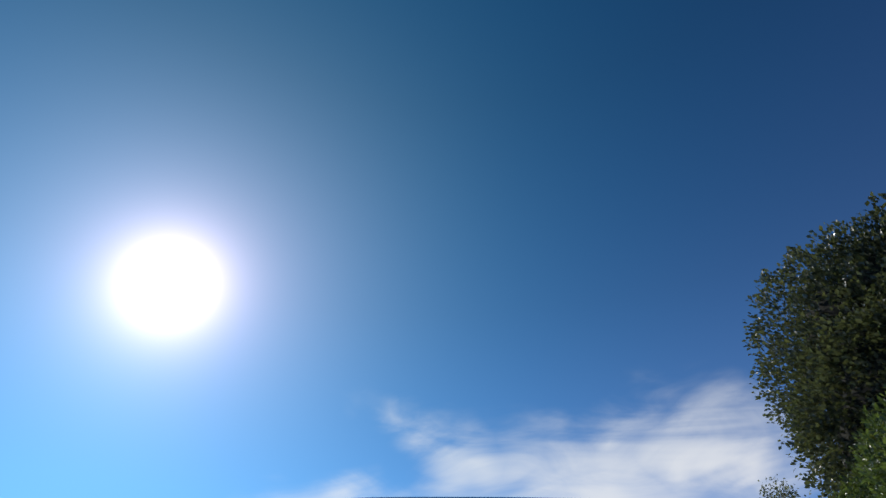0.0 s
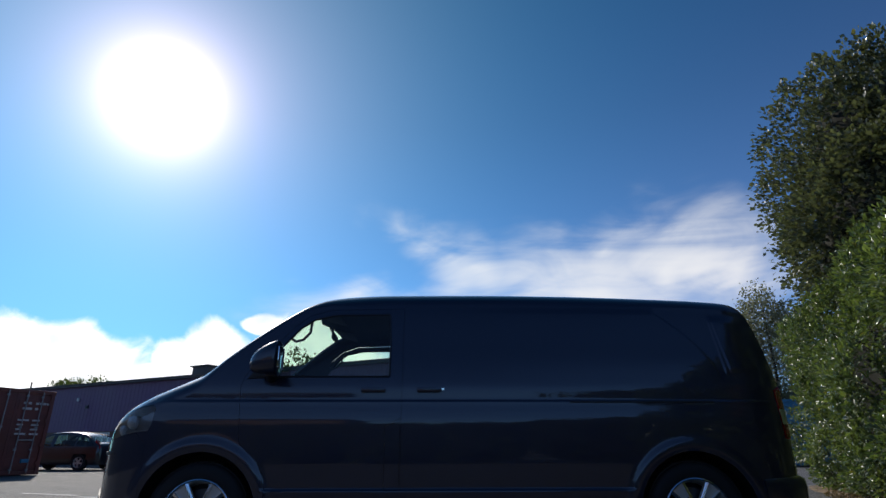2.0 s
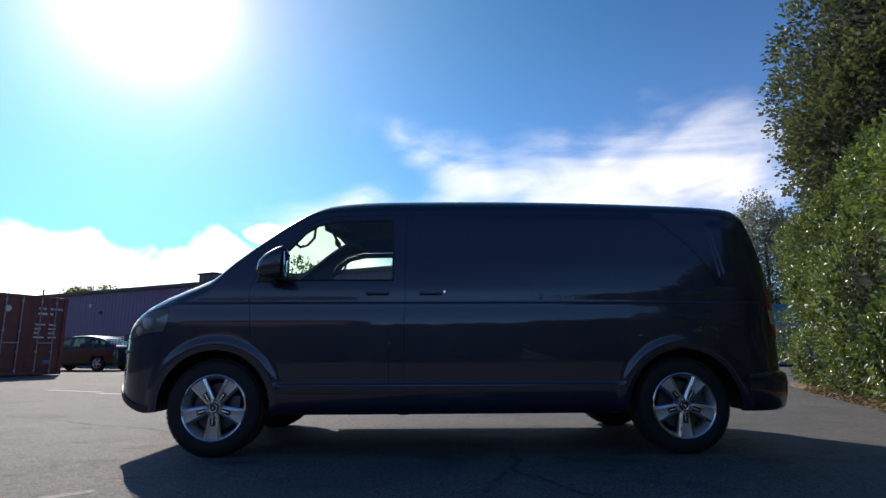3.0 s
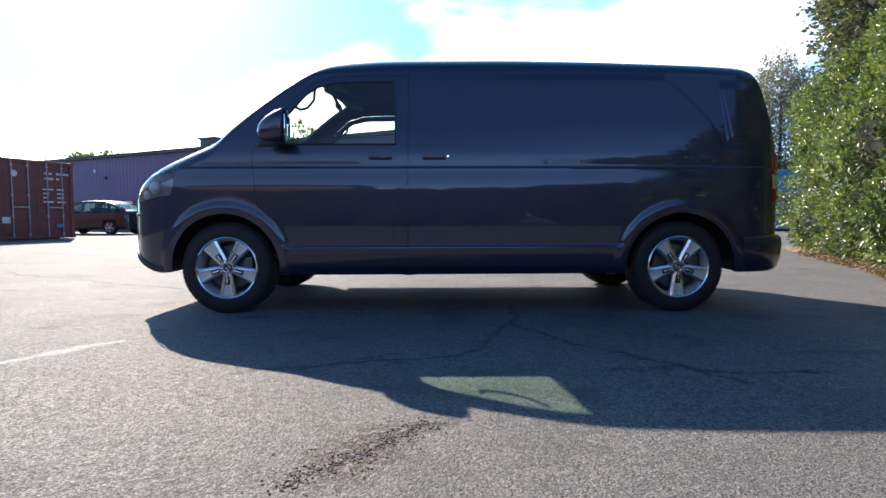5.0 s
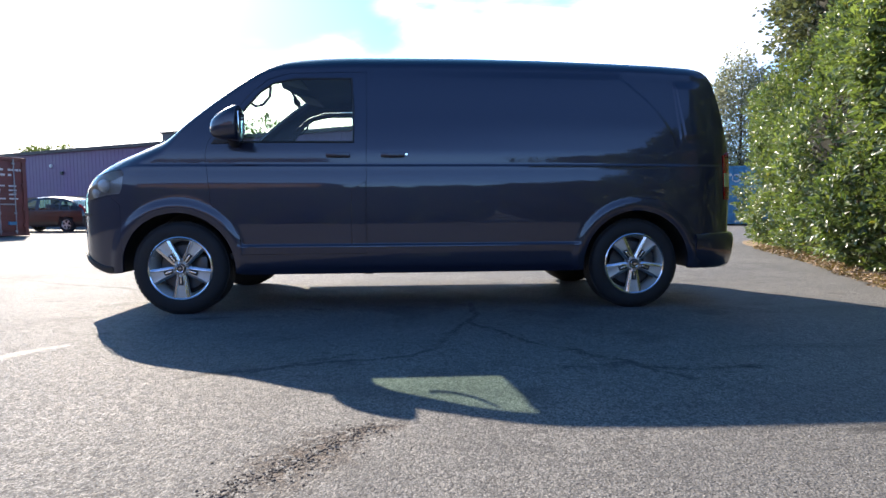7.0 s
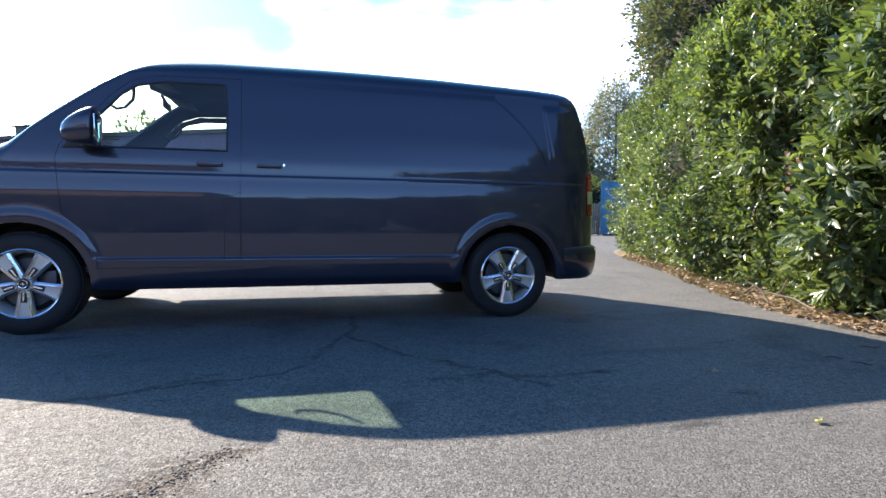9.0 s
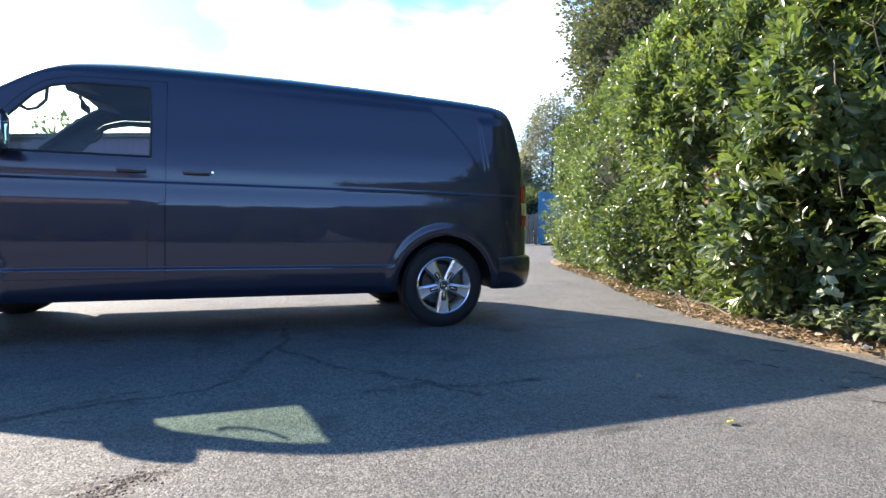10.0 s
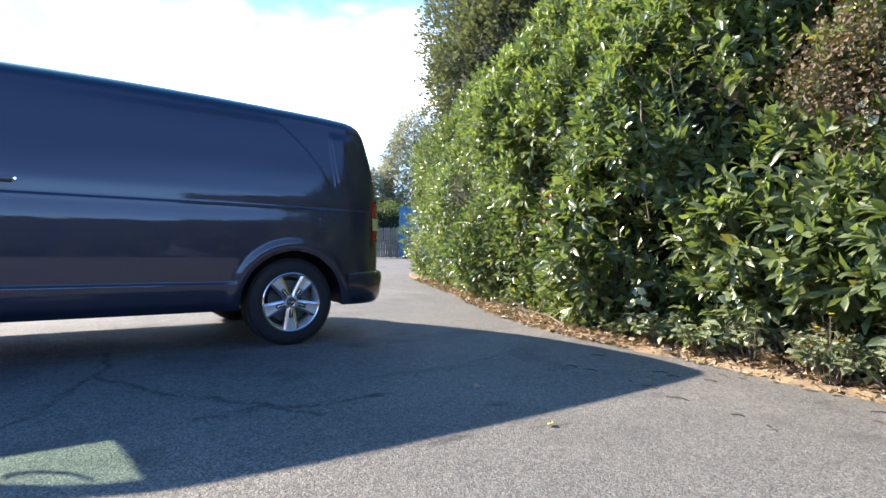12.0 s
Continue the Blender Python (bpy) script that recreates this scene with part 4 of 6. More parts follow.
    part("cab_floor", blocks((0.3, 0.08, 0.40, 1.55, 1.74, 0.44)), TRIM, van)
    for y0 in (0.22, 1.08):
        seat = part("seat", blocks((0.92, y0, 0.62, 1.42, y0 + 0.52, 0.80), bevel=0.05), LINING, van)
        m = Matrix.Translation((1.36, 0, 0.78)) @ Matrix.Rotation(radians(10), 4, "Y")
        bm = bmesh.new()
        box(bm, -0.05, y0 + 0.02, 0.0, 0.07, y0 + 0.50, 0.56, bevel=0.045, m=m)
        part("backrest", bm, LINING, seat)
        bm = bmesh.new()
        box(bm, -0.03, y0 + 0.14, 0.58, 0.06, y0 + 0.38, 0.74, bevel=0.035, m=m)
        part("headrest", bm, LINING, seat)
    bm = bmesh.new()
    lathe(bm, [(0.185 + 0.014 * math.cos(2 * math.pi * k / 8), 0.014 * math.sin(2 * math.pi * k / 8)) for k in range(8)], 36, axis="z", closed=True)
    box(bm, -0.18, -0.02, -0.012, 0.18, 0.02, 0.012, bevel=0.006)
    bmesh.ops.transform(bm, matrix=Matrix.Translation((0.56, 1.34, 1.10)) @ Matrix.Rotation(radians(-62), 4, "Y"), verts=bm.verts)
    part("steering_wheel", bm, TRIM, van)
    bm = bmesh.new()
    box(bm, -0.01, -0.11, -0.03, 0.015, 0.11, 0.03, bevel=0.012, m=Matrix.Translation((0.70, MID, 1.71)))
    tube(bm, [(0.70, MID, 1.73), (0.66, MID, 1.80)], 0.012)
    part("rear_view_mirror", bm, TRIM, van)
    for y0 in (0.30, 1.06):
        bm = bmesh.new()
        box(bm, -0.09, y0, -0.008, 0.09, y0 + 0.42, 0.008, bevel=0.006, m=Matrix.Translation((0.76, 0, 1.80)) @ Matrix.Rotation(radians(14), 4, "Y"))
        part("sun_visor", bm, LINING, van)
    for y0 in (0.145, 1.68):
        bm = bmesh.new()
        tube(bm, [(0.515, y0, 1.555), (0.545, y0 + 0.01, 1.535), (0.60, y0 + 0.01, 1.55), (0.65, y0 + 0.01, 1.605), (0.66, y0, 1.68)], 0.011, 8)
        part("grab_handle", bm, TRIM, van)
    return van


build_van()

# ---- materials of the yard and the plants ----
LAUREL = make_leaf("laurel_leaf", (0.040, 0.068, 0.034), (0.200, 0.245, 0.108), 0.27, 0.37, spec=0.55, glow=(1.5, 1.62, 0.65))
# near-black: the shade deep among leaves is put into this colour
CORE = worn("shade_core", (0.014, 0.015, 0.008), 0.95, grain=14, spread=0.5, bump=0.3, depth=0.02)
MAPLE = make_leaf("tree_leaf", (0.048, 0.060, 0.036), (0.168, 0.182, 0.122), 0.30, 0.34, spec=0.8, glow=(1.4, 1.45, 0.7))
BIRCH = make_leaf("birch_leaf", (0.15, 0.155, 0.115), (0.33, 0.33, 0.26), 0.5, 0.5, glow=(1.15, 1.2, 0.9))
BUSH = make_leaf("bush_leaf", (0.06, 0.085, 0.025), (0.14, 0.16, 0.05), 0.5, 0.3)
WEED = make_leaf("weed_leaf", (0.09, 0.115, 0.07), (0.29, 0.33, 0.21), 0.45, 0.3, glow=(1.3, 1.5, 0.8))
DEAD = make_leaf("dead_leaf", (0.11, 0.070, 0.045), (0.44, 0.31, 0.22), 0.7, 0.12)
DRY = make_leaf("dry_seed_head", (0.085, 0.055, 0.035), (0.17, 0.12, 0.075), 0.8, 0.15)
YELLOWED = make_leaf("yellowed_leaf", (0.45, 0.42, 0.08), (0.6, 0.56, 0.14), 0.5, 0.3)
PETAL = make_leaf("yellow_petal", (0.65, 0.45, 0.02), (0.8, 0.6, 0.03), 0.6, 0.3)
BARK = worn("bark", (0.085, 0.065, 0.05), 0.9, grain=40, spread=0.4, bump=0.6, depth=0.01)
TWIG = worn("twig", (0.20, 0.155, 0.115), 0.85, grain=80, spread=0.3, bump=0.3)
SOIL = worn("leaf_litter_soil", (0.25, 0.175, 0.105), 0.95, grain=45, spread=0.5, bump=0.8, depth=0.012, stain=6)
RUST_RED = worn("red_container_paint", (0.17, 0.045, 0.035), 0.6, grain=20, spread=0.25, bump=0.1, stain=1.4)
SKY_BLUE = worn("blue_container_paint", (0.045, 0.22, 0.36), 0.55, grain=20, spread=0.2, bump=0.1, stain=1.4)
PURPLE = worn("purple_cladding", (0.16, 0.085, 0.17), 0.55, grain=6, spread=0.12, bump=0.1, stain=0.4)
DARK_BRICK = worn("dark_brown_brick", (0.24, 0.15, 0.10), 0.9, grain=18, spread=0.3, bump=0.3)
BRICK = worn("brown_brick", (0.16, 0.10, 0.07), 0.9, grain=18, spread=0.3, bump=0.3)
ROOFING = worn("grey_roof_sheet", (0.12, 0.11, 0.11), 0.8, grain=5, spread=0.3, bump=0.2, stain=0.8)
WHITE = worn("white_frame_paint", (0.75, 0.75, 0.73), 0.5, grain=30, spread=0.06, bump=0.05)
MARK = worn("stencil_white", (0.62, 0.58, 0.55), 0.7, grain=60, spread=0.2, bump=0.05)
ROADLINE = worn("worn_line_paint", (0.60, 0.59, 0.56), 0.8, grain=35, spread=0.3, bump=0.3)
TIMBER = worn("weathered_timber", (0.25, 0.20, 0.16), 0.85, grain=25, spread=0.3, bump=0.3)
CAR_PAINT = make_paint("black_car_paint", (0.008, 0.009, 0.013))
DARK_GLASS = surface("dark_window_glass", (0.02, 0.025, 0.03), 0.04, 0.0, **{"Specular_IOR_Level": 0.9})[0]
GALV = worn("galvanised_steel", (0.34, 0.33, 0.33), 0.45, 0.7, grain=40, bump=0.1)

# ---- ground ----
def build_ground():
    bm = bmesh.new()
    size = [-700, -120, -40, -14, -6, -2, 2, 6, 14, 40, 120, 700]
    rows = [[bm.verts.new((x, y, 0)) for x in size] for y in size]
    for a, b in zip(rows, rows[1:]):
        for k in range(len(size) - 1):
            bm.faces.new((a[k], a[k + 1], b[k + 1], b[k]))
    tagged(part("ground", bm, ASPHALT, None, "worn grey asphalt yard with cracks and stains", False), category="ground", kind="structure")


build_ground()


# ---- leaves ----
def unit(a):
    return a / np.maximum(np.linalg.norm(a, axis=-1, keepdims=True), 1e-9)


ROWS = ((0.0, 0.08, 0.0), (0.26, 0.68, 0.03), (0.62, 1.0, 0.03), (1.0, 0.10, -0.10))      # along, half width, rise


def leaf_points(rows, fold):
    return np.array([(u, s * w, h + fold * abs(s) * w) for u, w, h in rows for s in (-0.5, 0, 0.5)])


def leaf_quads(rows):
    out = []
    for k in range(len(rows) - 1):
        for j in (0, 1):
            a = 3 * k + j
            out.append((a, a + 1, a + 4, a + 3))
    return np.array(out)


def leaf_mesh(name, origin, along, face, length, width, material, rows=ROWS, fold=0.35):
    """Many leaves in one mesh: where each starts, which way it grows, which way its upper side looks."""
    along = unit(along)
    side = unit(np.cross(face, along))
    face = np.cross(along, side)
    pts, quads = leaf_points(rows, fold), leaf_quads(rows)
    length, width = np.asarray(length)[:, None, None], np.asarray(width)[:, None, None]
    verts = (origin[:, None] + along[:, None] * pts[None, :, :1] * length + side[:, None] * pts[None, :, 1:2] * width + face[:, None] * pts[None, :, 2:] * width)
    faces = quads[None] + (np.arange(len(origin)) * len(pts))[:, None, None]
    me = bpy.data.meshes.new(name)
    me.from_pydata(verts.reshape(-1, 3), [], faces.reshape(-1, 4))
    me.materials.append(material)
    me.polygons.foreach_set("use_smooth", np.ones(len(me.polygons), bool))
    return me


SMALL = ((0.0, 0.2, 0.0), (0.5, 1.0, 0.04), (1.0, 0.15, -0.1))


def random_ways(rng, count):
    return unit(rng.normal(size=(count, 3)))


# ---- the hedge ----
FOOTLINE = [(-8.0, 5.55), (-4.5, 5.62), (-3.15, 5.72), (-2.67, 5.78), (-2.0, 5.85), (-1.08, 5.95), (-0.2, 6.12), (0.4, 6.28), (1.6, 6.68), (3.25, 7.40), (5.4, 8.26), (7.5, 9.25), (8.6, 9.9)]


def foot_x(y):
    return np.interp(y, [p[0] for p in FOOTLINE], [p[1] for p in FOOTLINE])


def hedge_face(y, z):
    """The hedge's outer surface towards the yard: x for a place along it and a height."""
    set_back = np.interp(z, [0, 0.3, 0.8, 1.6, 2.5, 3.2, 3.7, 4.1, 4.5], [0.22, 0.10, 0.0, -0.02, 0.10, 0.35, 0.75, 1.35, 2.3])
    lumps = 0.30 * np.sin(1.9 * y + 0.9 * np.sin(1.3 * z)) * np.sin(1.6 * z + 0.7 * y) + 0.13 * np.sin(4.3 * y + 2.1 * z) + 0.10 * np.sin(3.1 * z - 2.2 * y + 1.0)
    low = np.interp(z, [0, 0.45, 0.9], [0.40, 0.26, 0.0]) * np.interp(y, [-1.6, -0.6], [1.0, 0.0])
    return foot_x(y) + set_back + low + lumps * np.clip(z * 1.5, 0.2, 1.0)


def hedge_leaves(rng, count, y0, y1, deep, inner=False):
    """Shoots spread over the hedge's face, each with a whorl of leaves."""
    y = rng.uniform(y0, y1, count)
    z = rng.uniform(0.0, 1.0, count) ** 1.05 * 4.2 + 0.05
    top = 3.85 + 0.3 * np.sin(1.3 * y) + 0.2 * np.sin(3.1 * y + 1)
    top = top * np.interp(y, [-8.0, -4.0], [0.40, 1.0])
    keep = z < top + rng.uniform(-0.25, 0.15, count)
    hole = np.sin(2.5 * y + 1.7 * np.sin(1.3 * z + 0.4)) * np.sin(2.5 * z + 1.2 * np.sin(1.7 * y)) + 0.45 * np.sin(6.1 * y - 2.0) * np.sin(5.3 * z) + 0.25 * np.clip((z - 2.4) / 1.0, 0, 1) + 0.25 * np.clip((y - 0.5) / 2.0, 0, 1)
    hole -= 0.38 * np.clip((-0.9 - y) / 0.8, 0, 1) * np.clip((z - 1.2) / 0.5, 0, 1)
    if not inner:
        keep &= hole > rng.uniform(-0.95, 0.0, count)
    y, z = y[keep], z[keep]
    back = rng.uniform(0.48, 0.82, len(y)) if inner else rng.exponential(deep, len(y)) - 0.06
    base = np.stack([hedge_face(y, z) + back, y, z], -1)
    e = 0.05
    gy = (hedge_face(y + e, z) - hedge_face(y - e, z)) / (2 * e)
    gz = (hedge_face(y, z + e) - hedge_face(y, z - e)) / (2 * e)
    out = unit(np.stack([-np.ones_like(y), gy, gz], -1))
    axis = unit(out * 0.75 + np.array([0, 0, 0.75]) + 0.55 * rng.normal(size=(len(y), 3)))
    origin, along, face, length = [], [], [], []
    for k in range(9):
        ring = unit(np.cross(axis, random_ways(rng, len(axis))))
        stem = base + axis * (0.02 + 0.024 * k + rng.uniform(-0.01, 0.01, len(y)))[:, None]
        open_out = 1.15 - 0.085 * k
        way = unit(axis * (0.35 + 0.08 * k) + ring * open_out + np.array([0, 0, -0.10]))
        origin.append(stem)
        along.append(way)
        face.append(unit(axis * 0.9 + np.array([0, 0, 0.5]) + out * 0.25 + 0.35 * rng.normal(size=(len(y), 3))))
        length.append(rng.uniform(0.10, 0.16, len(y)) * np.interp(y, [-1.5, 1.0, 4.0], [1.0, 0.82, 0.70]) * (1.05 - 0.03 * k))
    return np.concatenate(origin), np.concatenate(along), np.concatenate(face), np.concatenate(length), base, axis


def build_hedge():
    rng = np.random.default_rng(4)
    hedge = thing("laurel_hedge", (6.6, 0, 0), 0, "tall glossy green laurel hedge along the asphalt edge", "hedge")
    back = hedge.matrix_world.inverted()
    sets = [hedge_leaves(rng, 6600, -6.5, 1.5, 0.11), hedge_leaves(rng, 5200, 1.0, 8.4, 0.12), hedge_leaves(rng, 1900, -6.5, 3.0, 0.42), hedge_leaves(rng, 2600, -5.0, 2.5, 0.0, True)]
    o, a, f, ln = (np.concatenate([s[k] for s in sets]) for k in range(4))
    width = ln * rng.uniform(0.34, 0.43, len(ln))
    # the leaves that stand nearest to the yard, one by one
    front = hedge_face(o[:, 1], o[:, 2]) - o[:, 0]
    near = np.where((o[:, 1] > -3.0) & (o[:, 1] < -1.2) & (o[:, 2] > 0.5) & (o[:, 2] < 2.3))[0]
    near = near[np.argsort(-front[near])][:280]
    rest = np.ones(len(o), bool)
    rest[near] = False
    shift = np.array([6.6, 0, 0])
    ob = new("leaf_mass", leaf_mesh("leaf_mass", o[rest] - shift, a[rest], f[rest], ln[rest], width[rest], LAUREL))
    ob.parent = hedge
    tagged(ob, kind="stuff")
    single = leaf_mesh("leaf", np.zeros((1, 3)), np.array([[1.0, 0, 0]]), np.array([[0, 0, 1.0]]), [1.0], [1.0], LAUREL)
    for k in near:
        way = Vector(a[k]).normalized()
        side = Vector(f[k]).cross(way).normalized()
        up = way.cross(side)
        m = Matrix((way * ln[k], side * width[k], up * width[k])).transposed().to_4x4()
        m.translation = Vector(o[k] - shift)
        leaf = new("leaf", single)
        leaf.parent, leaf.matrix_basis = hedge, m
    # shoots
    bm = bmesh.new()
    base, axis = sets[0][4], sets[0][5]
    for k in range(0, len(base), 9):
        p, d = Vector(base[k] - shift), Vector(axis[k])
        tube(bm, [p - d * 0.30 - Vector((-0.12, 0, 0.06)), p - d * 0.05, p + d * 0.2], [0.007, 0.005, 0.003], 4, False)
    tagged(part("shoot_mass", bm, TWIG, hedge), kind="stuff")
    # near-black shell behind the leaves, its colour holding the shade inside the hedge
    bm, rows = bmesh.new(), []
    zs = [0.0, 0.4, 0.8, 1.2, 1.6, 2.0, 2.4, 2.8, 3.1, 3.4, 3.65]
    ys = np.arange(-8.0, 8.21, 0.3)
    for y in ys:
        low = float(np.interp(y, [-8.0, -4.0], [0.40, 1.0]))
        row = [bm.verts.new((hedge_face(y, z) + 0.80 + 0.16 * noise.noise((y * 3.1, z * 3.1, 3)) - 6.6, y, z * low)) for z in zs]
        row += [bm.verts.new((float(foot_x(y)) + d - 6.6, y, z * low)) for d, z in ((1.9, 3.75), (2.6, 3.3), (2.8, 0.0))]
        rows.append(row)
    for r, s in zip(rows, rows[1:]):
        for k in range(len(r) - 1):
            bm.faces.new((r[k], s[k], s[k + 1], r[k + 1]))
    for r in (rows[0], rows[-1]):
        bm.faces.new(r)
    part("shade_core", bm, CORE, hedge, "near-black shell standing in for shade inside the hedge")
    # stems low down
    for k in range(26):
        y = rng.uniform(-5.5, 3.0)
        x = float(foot_x(y)) - 6.6 + rng.uniform(0.25, 0.6)
        bm = bmesh.new()
        lean = rng.normal(size=2) * 0.25
        tube(bm, [(x, y, 0), (x + lean[0] * 0.4, y + lean[1] * 0.5, 0.5), (x + lean[0] + 0.1, y + lean[1], 1.1), (x + lean[0] + 0.4, y + 1.7 * lean[1], 1.9)], [0.028, 0.024, 0.018, 0.009], 7)
        part("stem", bm, BARK, hedge)


build_hedge()


# ---- trees ----
def build_tree(name, label, at, height, crown_z, radii, clumps, per, leaf, material, seed, droop=0.0, square=2.4, spread=0.2, core=0.0):
    rng = np.random.default_rng(seed)
    tree = thing(name, at, 0, label, "tree")
    bm = bmesh.new()
    r0 = (0.011 if droop else 0.022) * height
    tube(bm, [(0, 0, 0), (0.05, 0.03, height * 0.18), (0.02, -0.08, height * 0.4), (0.1, 0.05, height * 0.65), (0.05, 0, height * 0.9)], [r0 * 1.25, r0, r0 * 0.8, r0 * 0.5, r0 * 0.12], 12)
    part("trunk", bm, BARK, tree)
    ways = random_ways(rng, clumps)
    p = np.abs(ways) ** square
    reach = 1.0 / np.maximum(p.sum(-1), 1e-6) ** (1 / square)
    lumps = 1 + 0.16 * np.sin(5 * ways[:, 0] + 3 * ways[:, 2] + seed) * np.sin(4 * ways[:, 1] + 6 * ways[:, 2])
    depth = 1 - np.abs(rng.normal(0, 0.12, clumps))
    centre = ways * (reach * lumps * np.clip(depth, 0.2, 1.0))[:, None] * np.array(radii) + np.array([0, 0, crown_z])
    for k in range(3 if droop else 9):
        tip = centre[rng.integers(clumps)]
        start = Vector((0.05, 0, height * rng.uniform(0.25, 0.6)))
        tip = Vector(tip)
        bm = bmesh.new()
        midway = start.lerp(tip, 0.5) + Vector((0, 0, 0.25))
        tube(bm, [start, midway, tip], [r0 * 0.42, r0 * 0.26, r0 * 0.07], 7)
        part("limb", bm, BARK, tree)
    # solid near-black core: the crown's inner shade is in its colour
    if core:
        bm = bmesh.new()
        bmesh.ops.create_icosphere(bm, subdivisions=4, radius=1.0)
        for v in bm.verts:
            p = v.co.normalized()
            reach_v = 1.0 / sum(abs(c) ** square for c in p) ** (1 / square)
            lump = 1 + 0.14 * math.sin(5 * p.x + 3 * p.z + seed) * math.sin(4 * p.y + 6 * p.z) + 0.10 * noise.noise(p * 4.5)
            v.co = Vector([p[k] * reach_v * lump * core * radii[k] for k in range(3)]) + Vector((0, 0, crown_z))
        part("crown_shade_core", bm, CORE, tree, "near-black core standing in for shade inside the crown")
    n = clumps * per
    which = np.repeat(np.arange(clumps), per)
    off = np.clip(rng.normal(size=(n, 3)), -1.7, 1.7) * spread
    if droop:
        off[:, 2] = -np.abs(off[:, 2]) * droop
        off[:, :2] *= 0.45
    origin = centre[which] + off
    out = unit(ways[which] + 0.8 * random_ways(rng, n) + np.array([0, 0, 0.2 - 0.8 * bool(droop)]))
    face = unit(random_ways(rng, n) + np.array([0, 0, 0.9]) + 0.3 * ways[which])
    size = rng.uniform(0.7, 1.25, n) * leaf
    ob = new("crown", leaf_mesh("crown", origin, out, face, size, size * 0.75, material, SMALL, 0.3))
    ob.parent = tree
    tagged(ob, kind="stuff")
    return tree


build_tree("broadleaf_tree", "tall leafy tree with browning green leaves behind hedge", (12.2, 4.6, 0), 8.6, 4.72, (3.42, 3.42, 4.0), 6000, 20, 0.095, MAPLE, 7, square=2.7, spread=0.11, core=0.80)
build_tree("birch_tree", "tall birch with pale drooping foliage", (23.6, 31.5, 0), 12.0, 6.8, (2.7, 2.7, 4.7), 760, 30, 0.17, BIRCH, 3, droop=4.0, square=1.7, spread=0.45)
build_tree("birch_tree", "smaller birch with thin drooping foliage", (20.6, 33.0, 0), 7.4, 4.3, (2.2, 2.2, 2.4), 420, 26, 0.20, BIRCH, 5, droop=2.0, square=2.0, spread=0.4)
build_tree("garden_bush", "yellow-green bush behind the timber fence", (20.0, 28.5, 0), 3.4, 2.0, (3.0, 1.6, 1.5), 240, 36, 0.10, BUSH, 9, core=0.75)


def build_far_trees():
    """Tops that show over the roofs, and the trees that close the yard behind."""
    rng = np.random.default_rng(12)
    for k, (az, dist, top) in enumerate(((-33.0, 75, 8.0), (-31.6, 78, 8.7), (-30.4, 74, 8.1), (-26.5, 80, 8.6), (-13.6, 46, 8.0), (-15.0, 50, 6.6))):
        d = direction(az, 0)
        build_tree("far_tree", "distant bushy tree beyond the shed roof", (1.6 + d.x * dist, -4.1 + d.y * dist, 0), top, top * 0.62, (2.4, 2.4, top * 0.36), 130, 24, 0.22, BUSH, 30 + k, spread=0.35)
    for k in range(16):
        x = -13.0 + 2.7 * k + rng.uniform(-0.4, 0.4)
        top = 2.25 + 0.7 * smooth(0.0, 5.0, x) + 1.5 * smooth(4.0, 11.0, x) + rng.uniform(-0.25, 0.3)
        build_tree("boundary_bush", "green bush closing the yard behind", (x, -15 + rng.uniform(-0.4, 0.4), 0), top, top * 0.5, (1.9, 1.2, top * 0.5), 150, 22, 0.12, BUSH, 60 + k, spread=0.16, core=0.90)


build_far_trees()


